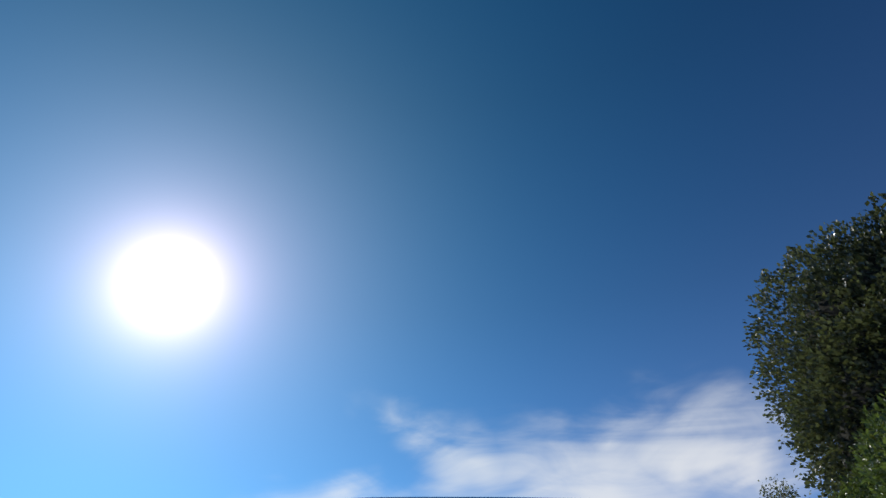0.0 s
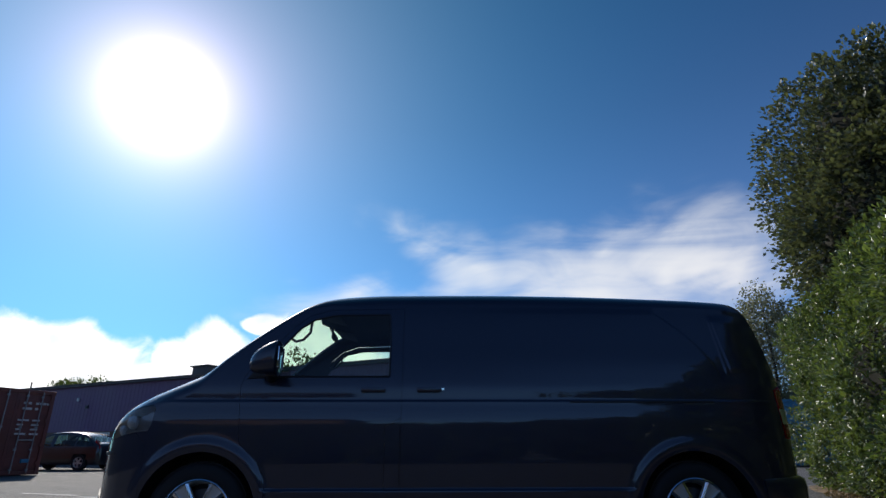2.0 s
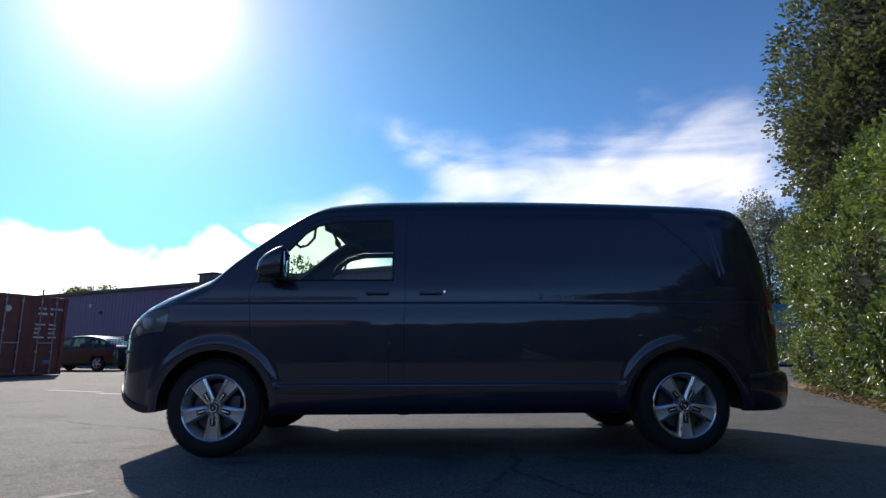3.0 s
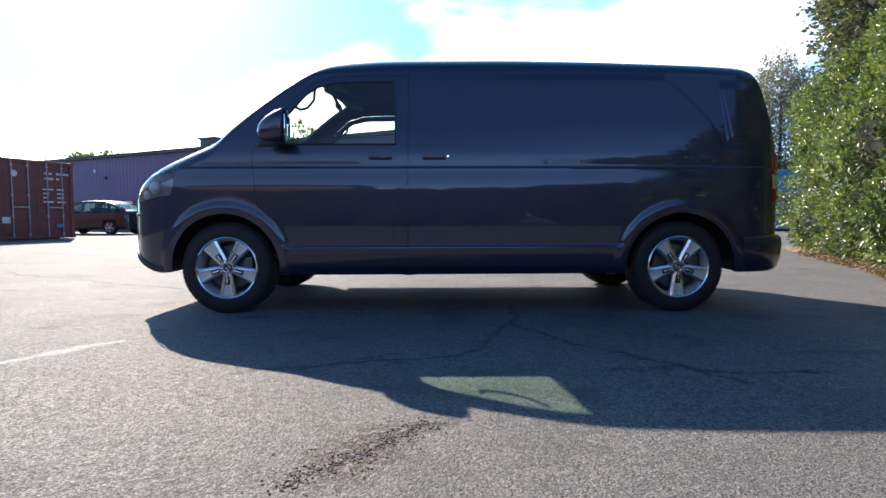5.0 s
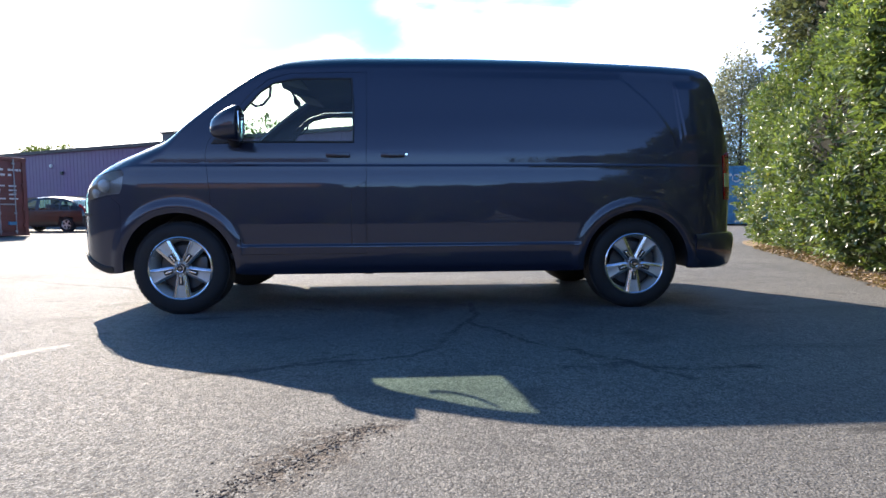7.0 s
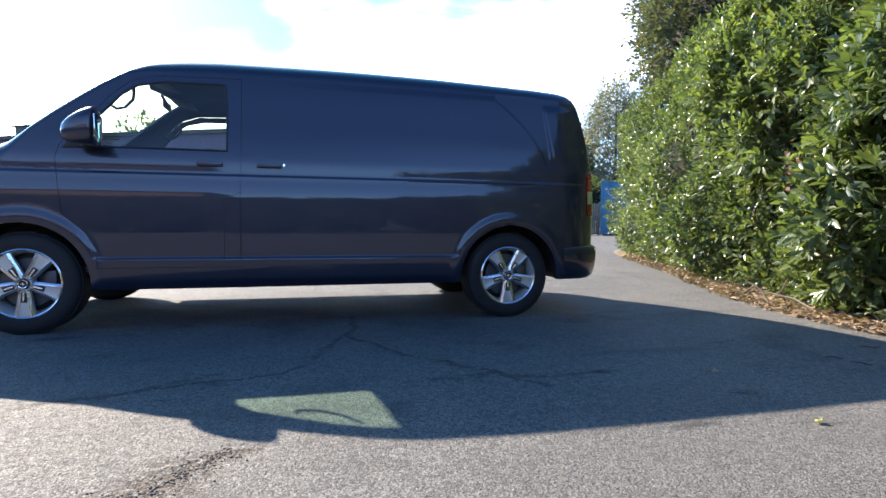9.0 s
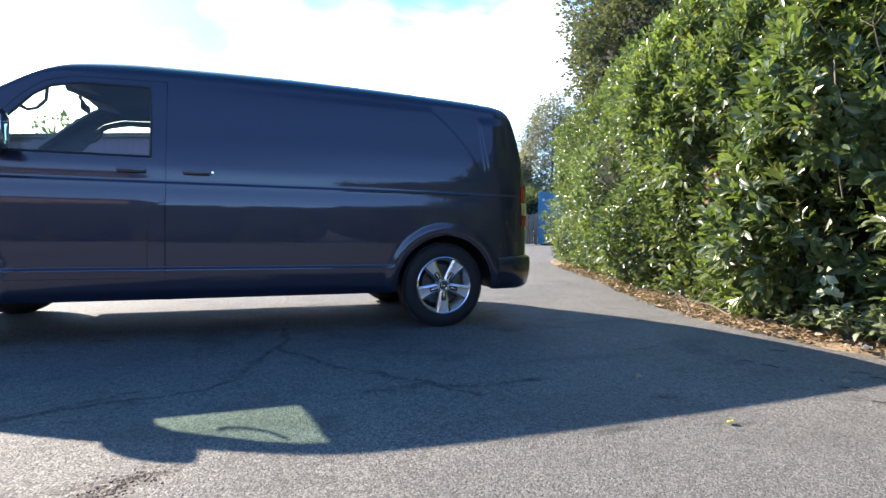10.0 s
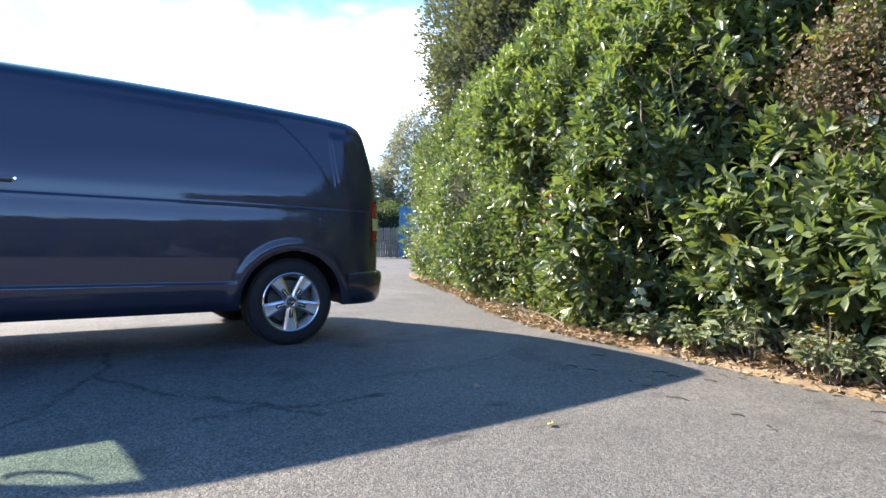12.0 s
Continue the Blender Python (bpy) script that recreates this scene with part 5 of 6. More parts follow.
# ---- verge, litter and weeds ----
def build_verge():
    bm, rows = bmesh.new(), []
    edge = [(-8.0, 5.42), (-4.5, 5.50), (-3.15, 5.58), (-2.67, 5.62), (-2.0, 5.70), (-1.08, 5.74), (-0.2, 5.85), (0.4, 6.02), (1.6, 6.5), (3.25, 7.28), (5.4, 8.1), (7.5, 9.0), (8.6, 9.6)]
    for y in np.arange(-8, 8.6, 0.12):
        x0 = float(np.interp(y, [p[0] for p in edge], [p[1] for p in edge])) + 0.10 * noise.noise((y * 1.7, 0, 0)) + 0.04 * noise.noise((y * 7, 5, 0))
        rows.append([bm.verts.new((x0 + d, y, h + (0.018 * noise.noise((y * 4, d * 4, 1)) if d > 0 else 0))) for d, h in ((0, -0.005), (0.06, 0.018), (0.2, 0.03), (0.4, 0.04), (0.7, 0.06), (3.2, 0.08))])
    for a, b in zip(rows, rows[1:]):
        for k in range(len(a) - 1):
            bm.faces.new((a[k], a[k + 1], b[k + 1], b[k]))
    tagged(part("verge", bm, SOIL, None, "bare brown soil strip with litter under hedge"), category="verge", kind="structure")
    rng = np.random.default_rng(21)
    n = 7000
    y = rng.uniform(-5.5, 6.5, n)
    x0 = np.interp(y, [p[0] for p in edge], [p[1] for p in edge])
    d = np.abs(rng.normal(0.10, 0.17, n)) - 0.08 * rng.random(n) + 0.16 * (y < -1.3) * (rng.random(n) < 0.75)
    z = np.where(d > 0.05, 0.03 + 0.04 * np.clip(d, 0, 0.7), 0.006) + rng.uniform(0.0, 0.025, n)
    flat = unit(rng.normal(size=(n, 3)) * np.array([1, 1, 0.25]))
    face = unit(np.array([0, 0, 1.0]) + 0.45 * rng.normal(size=(n, 3)))
    size = rng.uniform(0.018, 0.072, n)
    ob = new("leaf_litter", leaf_mesh("leaf_litter", np.stack([x0 + d, y, z], -1), flat, face, size, size * 0.5, DEAD, SMALL, 0.5))
    tagged(ob, "brown and orange dead leaves strewn along the verge", "leaf litter", kind="stuff")
    # a few leaves blown onto the asphalt
    for k, (lx, ly, turn) in enumerate(((3.73, -2.47, 20), (3.45, -3.35, 70), (4.9, -2.2, 140), (3.9, -1.75, 200), (4.6, -3.0, 250))):
        me = leaf_mesh("fallen_leaf", np.zeros((1, 3)), np.array([[1.0, 0, 0]]), np.array([[0, 0.55, 1.0]]), [0.048], [0.030], YELLOWED if k == 0 else DEAD)
        leaf = new("fallen_leaf", me)
        leaf.matrix_world = pose(lx, ly, 0.012, 0, 0, turn)
        tagged(leaf, "yellow-green fallen leaf on the asphalt" if k == 0 else "brown fallen leaf on the asphalt", "leaf", "fallen leaves")
    # broken branches at the hedge foot
    for k in range(12):
        bx, by = 6.15 + rng.uniform(-0.35, 0.45), rng.uniform(-0.9, 0.9)
        bx += float(np.interp(by, [-0.9, 0.9], [-0.22, 0.3]))
        a = rng.uniform(0, 2 * math.pi)
        ln = rng.uniform(0.25, 0.65)
        bm = bmesh.new()
        tube(bm, [(0, 0, 0.02), (ln * 0.4 * math.cos(a), ln * 0.4 * math.sin(a), 0.05 + 0.1 * rng.random()), (ln * math.cos(a + 0.3), ln * math.sin(a + 0.3), 0.02 + 0.25 * rng.random())], [0.010, 0.008, 0.004], 6)
        stick = part("stick", bm, TWIG)
        stick.matrix_world = pose(bx, by, 0.03)
        tagged(stick, "dry grey-brown stick lying at the hedge foot", "stick", "sticks at the hedge foot")


def build_weed(name, label, at, count, height, radius, leaf, material, seed, flower=0):
    rng = np.random.default_rng(seed)
    weed = thing(name, at, 0, label, "weed", "weeds at the hedge foot")
    bm = bmesh.new()
    tips = []
    for k in range(count):
        a, r = rng.uniform(0, 2 * math.pi), radius * math.sqrt(rng.random())
        tip = Vector((r * math.cos(a), r * math.sin(a), height * rng.uniform(0.45, 1.0)))
        tube(bm, [(tip.x * 0.3, tip.y * 0.3, 0), (tip.x * 0.7, tip.y * 0.7, tip.z * 0.6), tip], [0.004, 0.003, 0.002], 4, False)
        tips.append(tip)
    tagged(part("stalk_mass", bm, TWIG, weed), kind="stuff")
    tips = np.array(tips)
    n = count * 14
    which = rng.integers(count, size=n)
    t = rng.uniform(0.25, 1.0, n)[:, None]
    origin = tips[which] * np.array([1, 1, 1]) * (0.3 + 0.7 * t) * np.array([1, 1, 1]) + rng.normal(size=(n, 3)) * 0.02
    origin[:, 2] = np.maximum(origin[:, 2], 0.02)
    way = unit(random_ways(rng, n) * np.array([1, 1, 0.5]))
    size = rng.uniform(0.6, 1.3, n) * leaf
    ob = new("foliage", leaf_mesh("foliage", origin, way, unit(random_ways(rng, n) * 0.5 + np.array([0, 0, 1.0])), size, size * 0.62, material, SMALL, 0.3))
    ob.parent = weed
    tagged(ob, kind="stuff")
    if flower:
        n = flower * 9
        which = rng.integers(count, size=flower)
        top = np.repeat(tips[which], 9, 0) + np.array([0, 0, 0.01])
        a = np.tile(np.arange(9) * 2 * math.pi / 9, flower)
        way = np.stack([np.cos(a), np.sin(a), 0.35 + 0 * a], -1)
        ob = new("flowers", leaf_mesh("flowers", top, way, np.tile([0, 0, 1.0], (n, 1)), np.full(n, 0.022), np.full(n, 0.012), PETAL, SMALL, 0.2))
        ob.parent = weed
        tagged(ob, "small yellow flower heads", kind="stuff")


build_verge()
for k, (wx, wy, cnt, hh, rr, lf, mt) in enumerate((
        (5.93, -1.55, 14, 0.30, 0.24, 0.055, WEED), (5.86, -1.95, 16, 0.26, 0.26, 0.06, WEED), (5.90, -2.30, 14, 0.44, 0.22, 0.06, WEED), (5.82, -2.55, 12, 0.26, 0.2, 0.04, DRY),
        (5.80, -2.85, 18, 0.30, 0.28, 0.05, WEED), (5.78, -3.20, 18, 0.36, 0.30, 0.05, WEED), (5.76, -3.65, 18, 0.38, 0.34, 0.05, WEED), (6.0, -1.1, 10, 0.22, 0.2, 0.05, WEED),
        (6.12, -0.5, 8, 0.2, 0.18, 0.05, WEED), (5.75, -4.2, 16, 0.4, 0.32, 0.05, WEED), (5.98, -2.1, 10, 0.6, 0.16, 0.055, WEED), (5.95, -2.75, 10, 0.5, 0.2, 0.03, DRY))):
    build_weed("weed", "dry brown seeding weed at the hedge foot" if mt is DRY else "green weed growing at the hedge foot", (wx + 0.04, wy, 0.03), int(cnt * 1.5), hh, rr * 1.15, lf * 1.25, mt, 90 + k)
build_weed("ragwort", "ragwort with small yellow flowers beside the hedge", (5.74, -2.84, 0.03), 12, 0.42, 0.18, 0.04, WEED, 120, flower=12)
build_weed("dead_stalks", "dry brown dead stalks at the hedge foot", (5.95, -3.3, 0.03), 14, 0.75, 0.28, 0.02, DRY, 121)


def build_sprays():
    """Dead brown and pale sprays among the hedge's leaves, bare twigs, litter at the kerbless edge."""
    rng = np.random.default_rng(52)
    for name, label, at, n, reach, size, mat in (
            ("dead_spray", "withered reddish brown spray in the hedge", (6.16, -0.06, 1.28), 46, 0.13, 0.07, RUSSET),
            ("dead_spray", "withered reddish brown spray in the hedge", (6.05, -1.95, 0.62), 24, 0.09, 0.06, RUSSET),
            ("bindweed", "pale green bindweed leaves over the hedge", (5.76, -2.96, 1.58), 14, 0.12, 0.085, PALE_LEAF),
            ("bindweed", "pale green bindweed leaves over the hedge", (5.80, -1.36, 1.73), 10, 0.09, 0.08, PALE_LEAF),
            ("bindweed", "pale green bindweed leaves over the hedge", (5.74, -2.21, 0.57), 12, 0.10, 0.075, PALE_LEAF),
            ("bindweed", "pale green bindweed leaves over the hedge", (5.80, -1.45, 0.42), 12, 0.11, 0.075, PALE_LEAF)):
        spray = thing(name, at, 0, label, "plant")
        bm = bmesh.new()
        tube(bm, [(0.22, 0.02, -reach * 1.6), (0.08, 0.0, -reach * 0.4), (-0.01, 0.01, reach * 0.8)], [0.005, 0.004, 0.002], 5)
        part("stem", bm, TWIG, spray)
        origin = rng.normal(size=(n, 3)) * np.array([0.4, 0.8, 1.0]) * reach * 0.7
        length = rng.uniform(0.7, 1.2, n) * size
        ob = new("foliage", leaf_mesh("foliage", origin, unit(random_ways(rng, n) + np.array([-0.3, 0, -0.3])), unit(random_ways(rng, n) * 0.6 + np.array([-0.9, -0.2, 0.5])), length, length * 0.8, mat, SMALL, 0.25))
        ob.parent = spray
        tagged(ob, kind="stuff")
    for bx, by, bz, ln in ((5.72, -2.88, 1.22, 0.34), (5.70, -3.02, 1.15, 0.30), (5.95, -1.62, 2.1, 0.30)):
        bm = bmesh.new()
        tube(bm, [(0.15, 0, -0.3), (0.02, 0.02, 0), (0, 0.05, ln * 0.6), (0.02, 0.03, ln)], [0.006, 0.005, 0.004, 0.002], 5)
        for side in (-1, 1):
            tube(bm, [(0.0, 0.04, ln * 0.45), (-0.02, 0.04 + side * 0.08, ln * 0.7), (0.0, 0.04 + side * 0.10, ln * 0.9)], [0.004, 0.003, 0.0015], 5)
        twig_thing = part("bare_twig", bm, TWIG)
        twig_thing.matrix_world = pose(bx, by, bz)
        tagged(twig_thing, "bare forked grey twig sticking out of hedge", "twig", "bare twigs in the hedge")
    for k in range(16):
        by = rng.uniform(-3.4, -1.4)
        bx = 5.45 - 0.75 * rng.random() ** 2 + 0.06 * (by + 2.4)
        a, ln = rng.uniform(-0.6, 0.6) + 1.4, rng.uniform(0.03, 0.12)
        bm = bmesh.new()
        tube(bm, [(0, 0, 0.004), (ln * 0.5 * math.cos(a), ln * 0.5 * math.sin(a), 0.007), (ln * math.cos(a + 0.25), ln * math.sin(a + 0.25), 0.004)], [0.003, 0.0035, 0.002], 5)
        stick = part("twig", bm, BARK)
        stick.matrix_world = pose(bx, by, 0.001)
        tagged(stick, "short dark twig lying on the asphalt", "twig", "twigs on the asphalt")
    # a crumpled wrapper
    bm = bmesh.new()
    bmesh.ops.create_grid(bm, x_segments=7, y_segments=5, size=0.5)
    for v in bm.verts:
        v.co = Vector((v.co.x * 0.085, v.co.y * 0.06, 0.02 + 0.016 * noise.noise((v.co.x * 9, v.co.y * 9, 2)) + 0.02 * abs(v.co.x)))
    wrapper = part("wrapper", bm, WHITE, smooth=False)
    mod = wrapper.modifiers.new("thickness", "SOLIDIFY")
    mod.thickness = 0.001
    wrapper.matrix_world = pose(*WRAPPER_AT, 0, 12, 30)
    tagged(wrapper, "small crumpled white wrapper on the verge edge", "litter")


RUSSET = make_leaf("russet_leaf", (0.12, 0.05, 0.03), (0.26, 0.12, 0.07), 0.6, 0.25)
PALE_LEAF = make_leaf("pale_leaf", (0.26, 0.32, 0.20), (0.46, 0.50, 0.36), 0.45, 0.3, glow=(1.2, 1.3, 0.8))
WRAPPER_AT = (5.72, -1.76, 0.03)
build_sprays()


def build_dry_shrub():
    rng = np.random.default_rng(33)
    shrub = thing("faded_shrub", (5.98, -2.85, 0), 0, "shrub with faded brown flower heads growing through hedge", "shrub")
    bm = bmesh.new()
    centres = []
    for k in range(18):
        tip = Vector((rng.uniform(-0.32, 0.0), rng.uniform(-0.30, 0.20), rng.uniform(1.62, 2.22)))
        tube(bm, [(0.4, 0, 0), (0.3, tip.y * 0.4, 1.2), tip], [0.016, 0.010, 0.004], 6)
        centres.append(tip)
    tagged(part("stem_mass", bm, TWIG, shrub), kind="stuff")
    centres = np.array(centres)
    n = 3400
    c = centres[rng.integers(len(centres), size=n)]
    origin = c + rng.normal(size=(n, 3)) * np.array([0.10, 0.10, 0.12])
    size = rng.uniform(0.012, 0.04, n)
    ob = new("flower_mass", leaf_mesh("flower_mass", origin, random_ways(rng, n), random_ways(rng, n), size, size * 0.7, DRY, SMALL, 0.3))
    ob.parent = shrub
    tagged(ob, "faded brown flower heads", kind="stuff")


build_dry_shrub()

bm = bmesh.new()
tube(bm, [(0, 0, 0), (0.01, 0.005, -0.25), (0.0, 0.015, -0.5), (0.015, 0.0, -0.72)], [0.005, 0.004, 0.004, 0.003], 6)
twig = part("hanging_twig", bm, TWIG)
twig.matrix_world = pose(5.84, -1.26, 1.97)
tagged(twig, "thin pale dead twig hanging in the hedge", "twig")

# ---- containers ----
def build_container(name, label, at, turn, paint, length, height, marks):
    """Door end on the plane y = 0, looking towards -y; x runs along the door end."""
    box_thing = thing(name, at, turn, label, "container")
    w = 2.44
    bm = bmesh.new()
    for x in (0, w - 0.12):
        box(bm, x, 0, 0, x + 0.12, 0.12, height, bevel=0.006)
        box(bm, x, length - 0.12, 0, x + 0.12, length, height, bevel=0.006)
    for z in (0, height - 0.12):
        box(bm, 0.12, 0.002, z, w - 0.12, 0.11, z + 0.12, bevel=0.006)
        box(bm, 0.005, 0.12, z, 0.10, length - 0.12, z + 0.10, bevel=0.004)
        box(bm, w - 0.10, 0.12, z, w - 0.005, length - 0.12, z + 0.10, bevel=0.004)
    for x in (-0.01, w - 0.15):
        for z in (-0.004, height - 0.12):
            box(bm, x, -0.012, z, x + 0.16, 0.16, z + 0.124, bevel=0.01)
    part("frame", bm, paint, box_thing)
    for x in (0.03, w - 0.06):
        bm = bmesh.new()
        y, pts = 0.12, []
        while y < length - 0.12:
            pts += [(y, 0), (y + 0.07, 0), (y + 0.105, 0.03), (y + 0.175, 0.03), (y + 0.21, 0)]
            y += 0.28
        low = [bm.verts.new((x + d, yy, 0.10)) for yy, d in pts]
        high = [bm.verts.new((x + d, yy, height - 0.10)) for yy, d in pts]
        for k in range(len(pts) - 1):
            bm.faces.new((low[k], low[k + 1], high[k + 1], high[k]))
        part("side_wall", bm, paint, box_thing, smooth=False)
    part("roof", blocks((0.06, 0.06, height - 0.03, w - 0.06, length - 0.06, height - 0.008)), paint, box_thing)
    part("end_wall", blocks((0.12, length - 0.08, 0.12, w - 0.12, length - 0.05, height - 0.12)), paint, box_thing)
    for k in (0, 1):
        x0 = 0.125 + k * 1.098
        bm = bmesh.new()
        box(bm, x0, 0.03, 0.125, x0 + 1.09, 0.07, height - 0.125, bevel=0.005)
        step = (height - 0.35) / 5
        for j in range(5):
            box(bm, x0 + 0.09, 0.018, 0.175 + j * step, x0 + 1.0, 0.032, 0.175 + j * step + step * 0.72, bevel=0.006)
        door = part("door", bm, paint, box_thing)
        for dx in (0.30, 0.80):
            x = x0 + dx
            bm = bmesh.new()
            tube(bm, [(x, -0.022, 0.05), (x, -0.022, height - 0.05)], 0.017, 10)
            for z in (0.15, 0.75, height * 0.55, height - 0.2):
                box(bm, x - 0.04, -0.03, z - 0.03, x + 0.04, 0.02, z + 0.03, bevel=0.006)
            part("locking_rod", bm, GALV if paint is RUST_RED else paint, door)
            bm = bmesh.new()
            box(bm, x, -0.05, 1.02, x + 0.36 * (1 if dx < 0.5 else -1), -0.03, 1.06, bevel=0.006)
            part("handle", bm, GALV if paint is RUST_RED else paint, door)
        for z in (0.35, 0.9, height - 0.9, height - 0.35):
            bm = bmesh.new()
            hx = 0.115 if k == 0 else w - 0.175
            box(bm, hx, -0.006, z - 0.05, hx + 0.06, 0.028, z + 0.05, bevel=0.006)
            part("hinge", bm, paint, door)
    for x0, z0, x1, z1 in marks:
        part("marking", blocks((x0, 0.004, z0, x1, 0.016, z1)), MARK, box_thing)
    return box_thing


def rows_of_bars(x0, z0, lengths, step, height=0.06, gap=0.07):
    out = []
    for k, run in enumerate(lengths):
        x = x0
        for ln in run:
            out.append((x, z0 - k * step, x + ln, z0 - k * step + height))
            x += ln + gap
    return out


red_marks = rows_of_bars(1.46, 2.14, [(0.10, 0.10), (0.3,)], 0.17, 0.07, 0.05)
red_marks += rows_of_bars(1.86, 2.14, [(0.09, 0.09, 0.09, 0.06), (0.10, 0.10)], 0.17, 0.07, 0.03)[:-1]
red_marks += rows_of_bars(1.40, 1.62, [(0.34,), (0.20,), (0.16,), (0.34,)], 0.14, 0.05)
red_marks += rows_of_bars(1.86, 1.62, [(0.24,), (0.24,), (0.22,), (0.28,)], 0.14, 0.05)
RED_TURN = math.degrees(math.atan2(0.933, 0.36))
red = build_container("shipping_container", "rusty red steel shipping container with white stencil markings", (-12.12, 13.16, 0.03), RED_TURN, RUST_RED, 6.06, 2.59, red_marks)
bm = bmesh.new()
lathe(bm, [(0.0, -0.004), (0.10, -0.004), (0.105, 0.01), (0.105, 0.02)], 24, centre=(0.52, 0.01, 2.12))
part("round_badge", bm, MARK, red)
part("plate", blocks((0.12, 0.006, 0.52, 0.36, 0.016, 0.72)), MARK, red)
part("lock_box", blocks((1.78, -0.05, 0.36, 2.02, 0.015, 0.47), bevel=0.01), SKY_BLUE, red)

blue = build_container("shipping_container", "bright blue steel shipping container with pale round logo", (17.27, 22.42, 0.08), -31, SKY_BLUE, 6.06, 2.85, [(0.62, 1.2, 0.72, 1.28), (0.58, 0.75, 0.82, 1.0)])
bm = bmesh.new()
lathe(bm, [(0.20, 0.0), (0.20, -0.004), (0.13, -0.004), (0.13, 0.0)], 28, centre=(0.55, 0.012, 2.25), closed=True)
part("round_logo", bm, MARK, blue)
bm = bmesh.new()
lathe(bm, [(0.0, -0.004), (0.07, -0.004), (0.07, 0.01)], 20, centre=(0.28, 0.012, 2.42))
part("round_badge", bm, MARK, blue)


# ---- timber fence ----
def build_fence():
    fence = thing("timber_fence", (17.45, 22.9, 0.0), 0, "weathered close-boarded timber fence beside blue container", "fence")
    bm = bmesh.new()
    box(bm, -0.055, -0.012, 0.04, 0.055, 0.012, 1.72, bevel=0.005)
    board = mesh_of("board", bm, TIMBER)
    bm = bmesh.new()
    box(bm, -0.05, -0.05, 0, 0.05, 0.05, 1.8, bevel=0.006)
    post = mesh_of("post", bm, TIMBER)
    along = Vector((-0.80, 0.60, 0))
    rng = random.Random(5)
    for k in range(64):
        b = new("board", board)
        b.parent = fence
        p = along * (0.08 + 0.135 * k)
        b.matrix_basis = pose(p.x, p.y, rng.uniform(-0.02, 0.02), 0, rng.uniform(-0.6, 0.6), math.degrees(math.atan2(along.y, along.x)) + rng.uniform(-2, 2))
    for k in range(5):
        b = new("post", post)
        b.parent = fence
        p = along * (2.1 * k) + Vector((0.06, 0.08, 0))
        b.matrix_basis = pose(p.x, p.y, 0, 0, 0, 143)
    for z in (0.45, 1.35):
        bm = bmesh.new()
        a, b = Vector((0.04, 0.05, z)), along * 8.6 + Vector((0.04, 0.05, z))
        tube(bm, [a, b], 0.035, 4)
        part("rail", bm, TIMBER, fence)


build_fence()


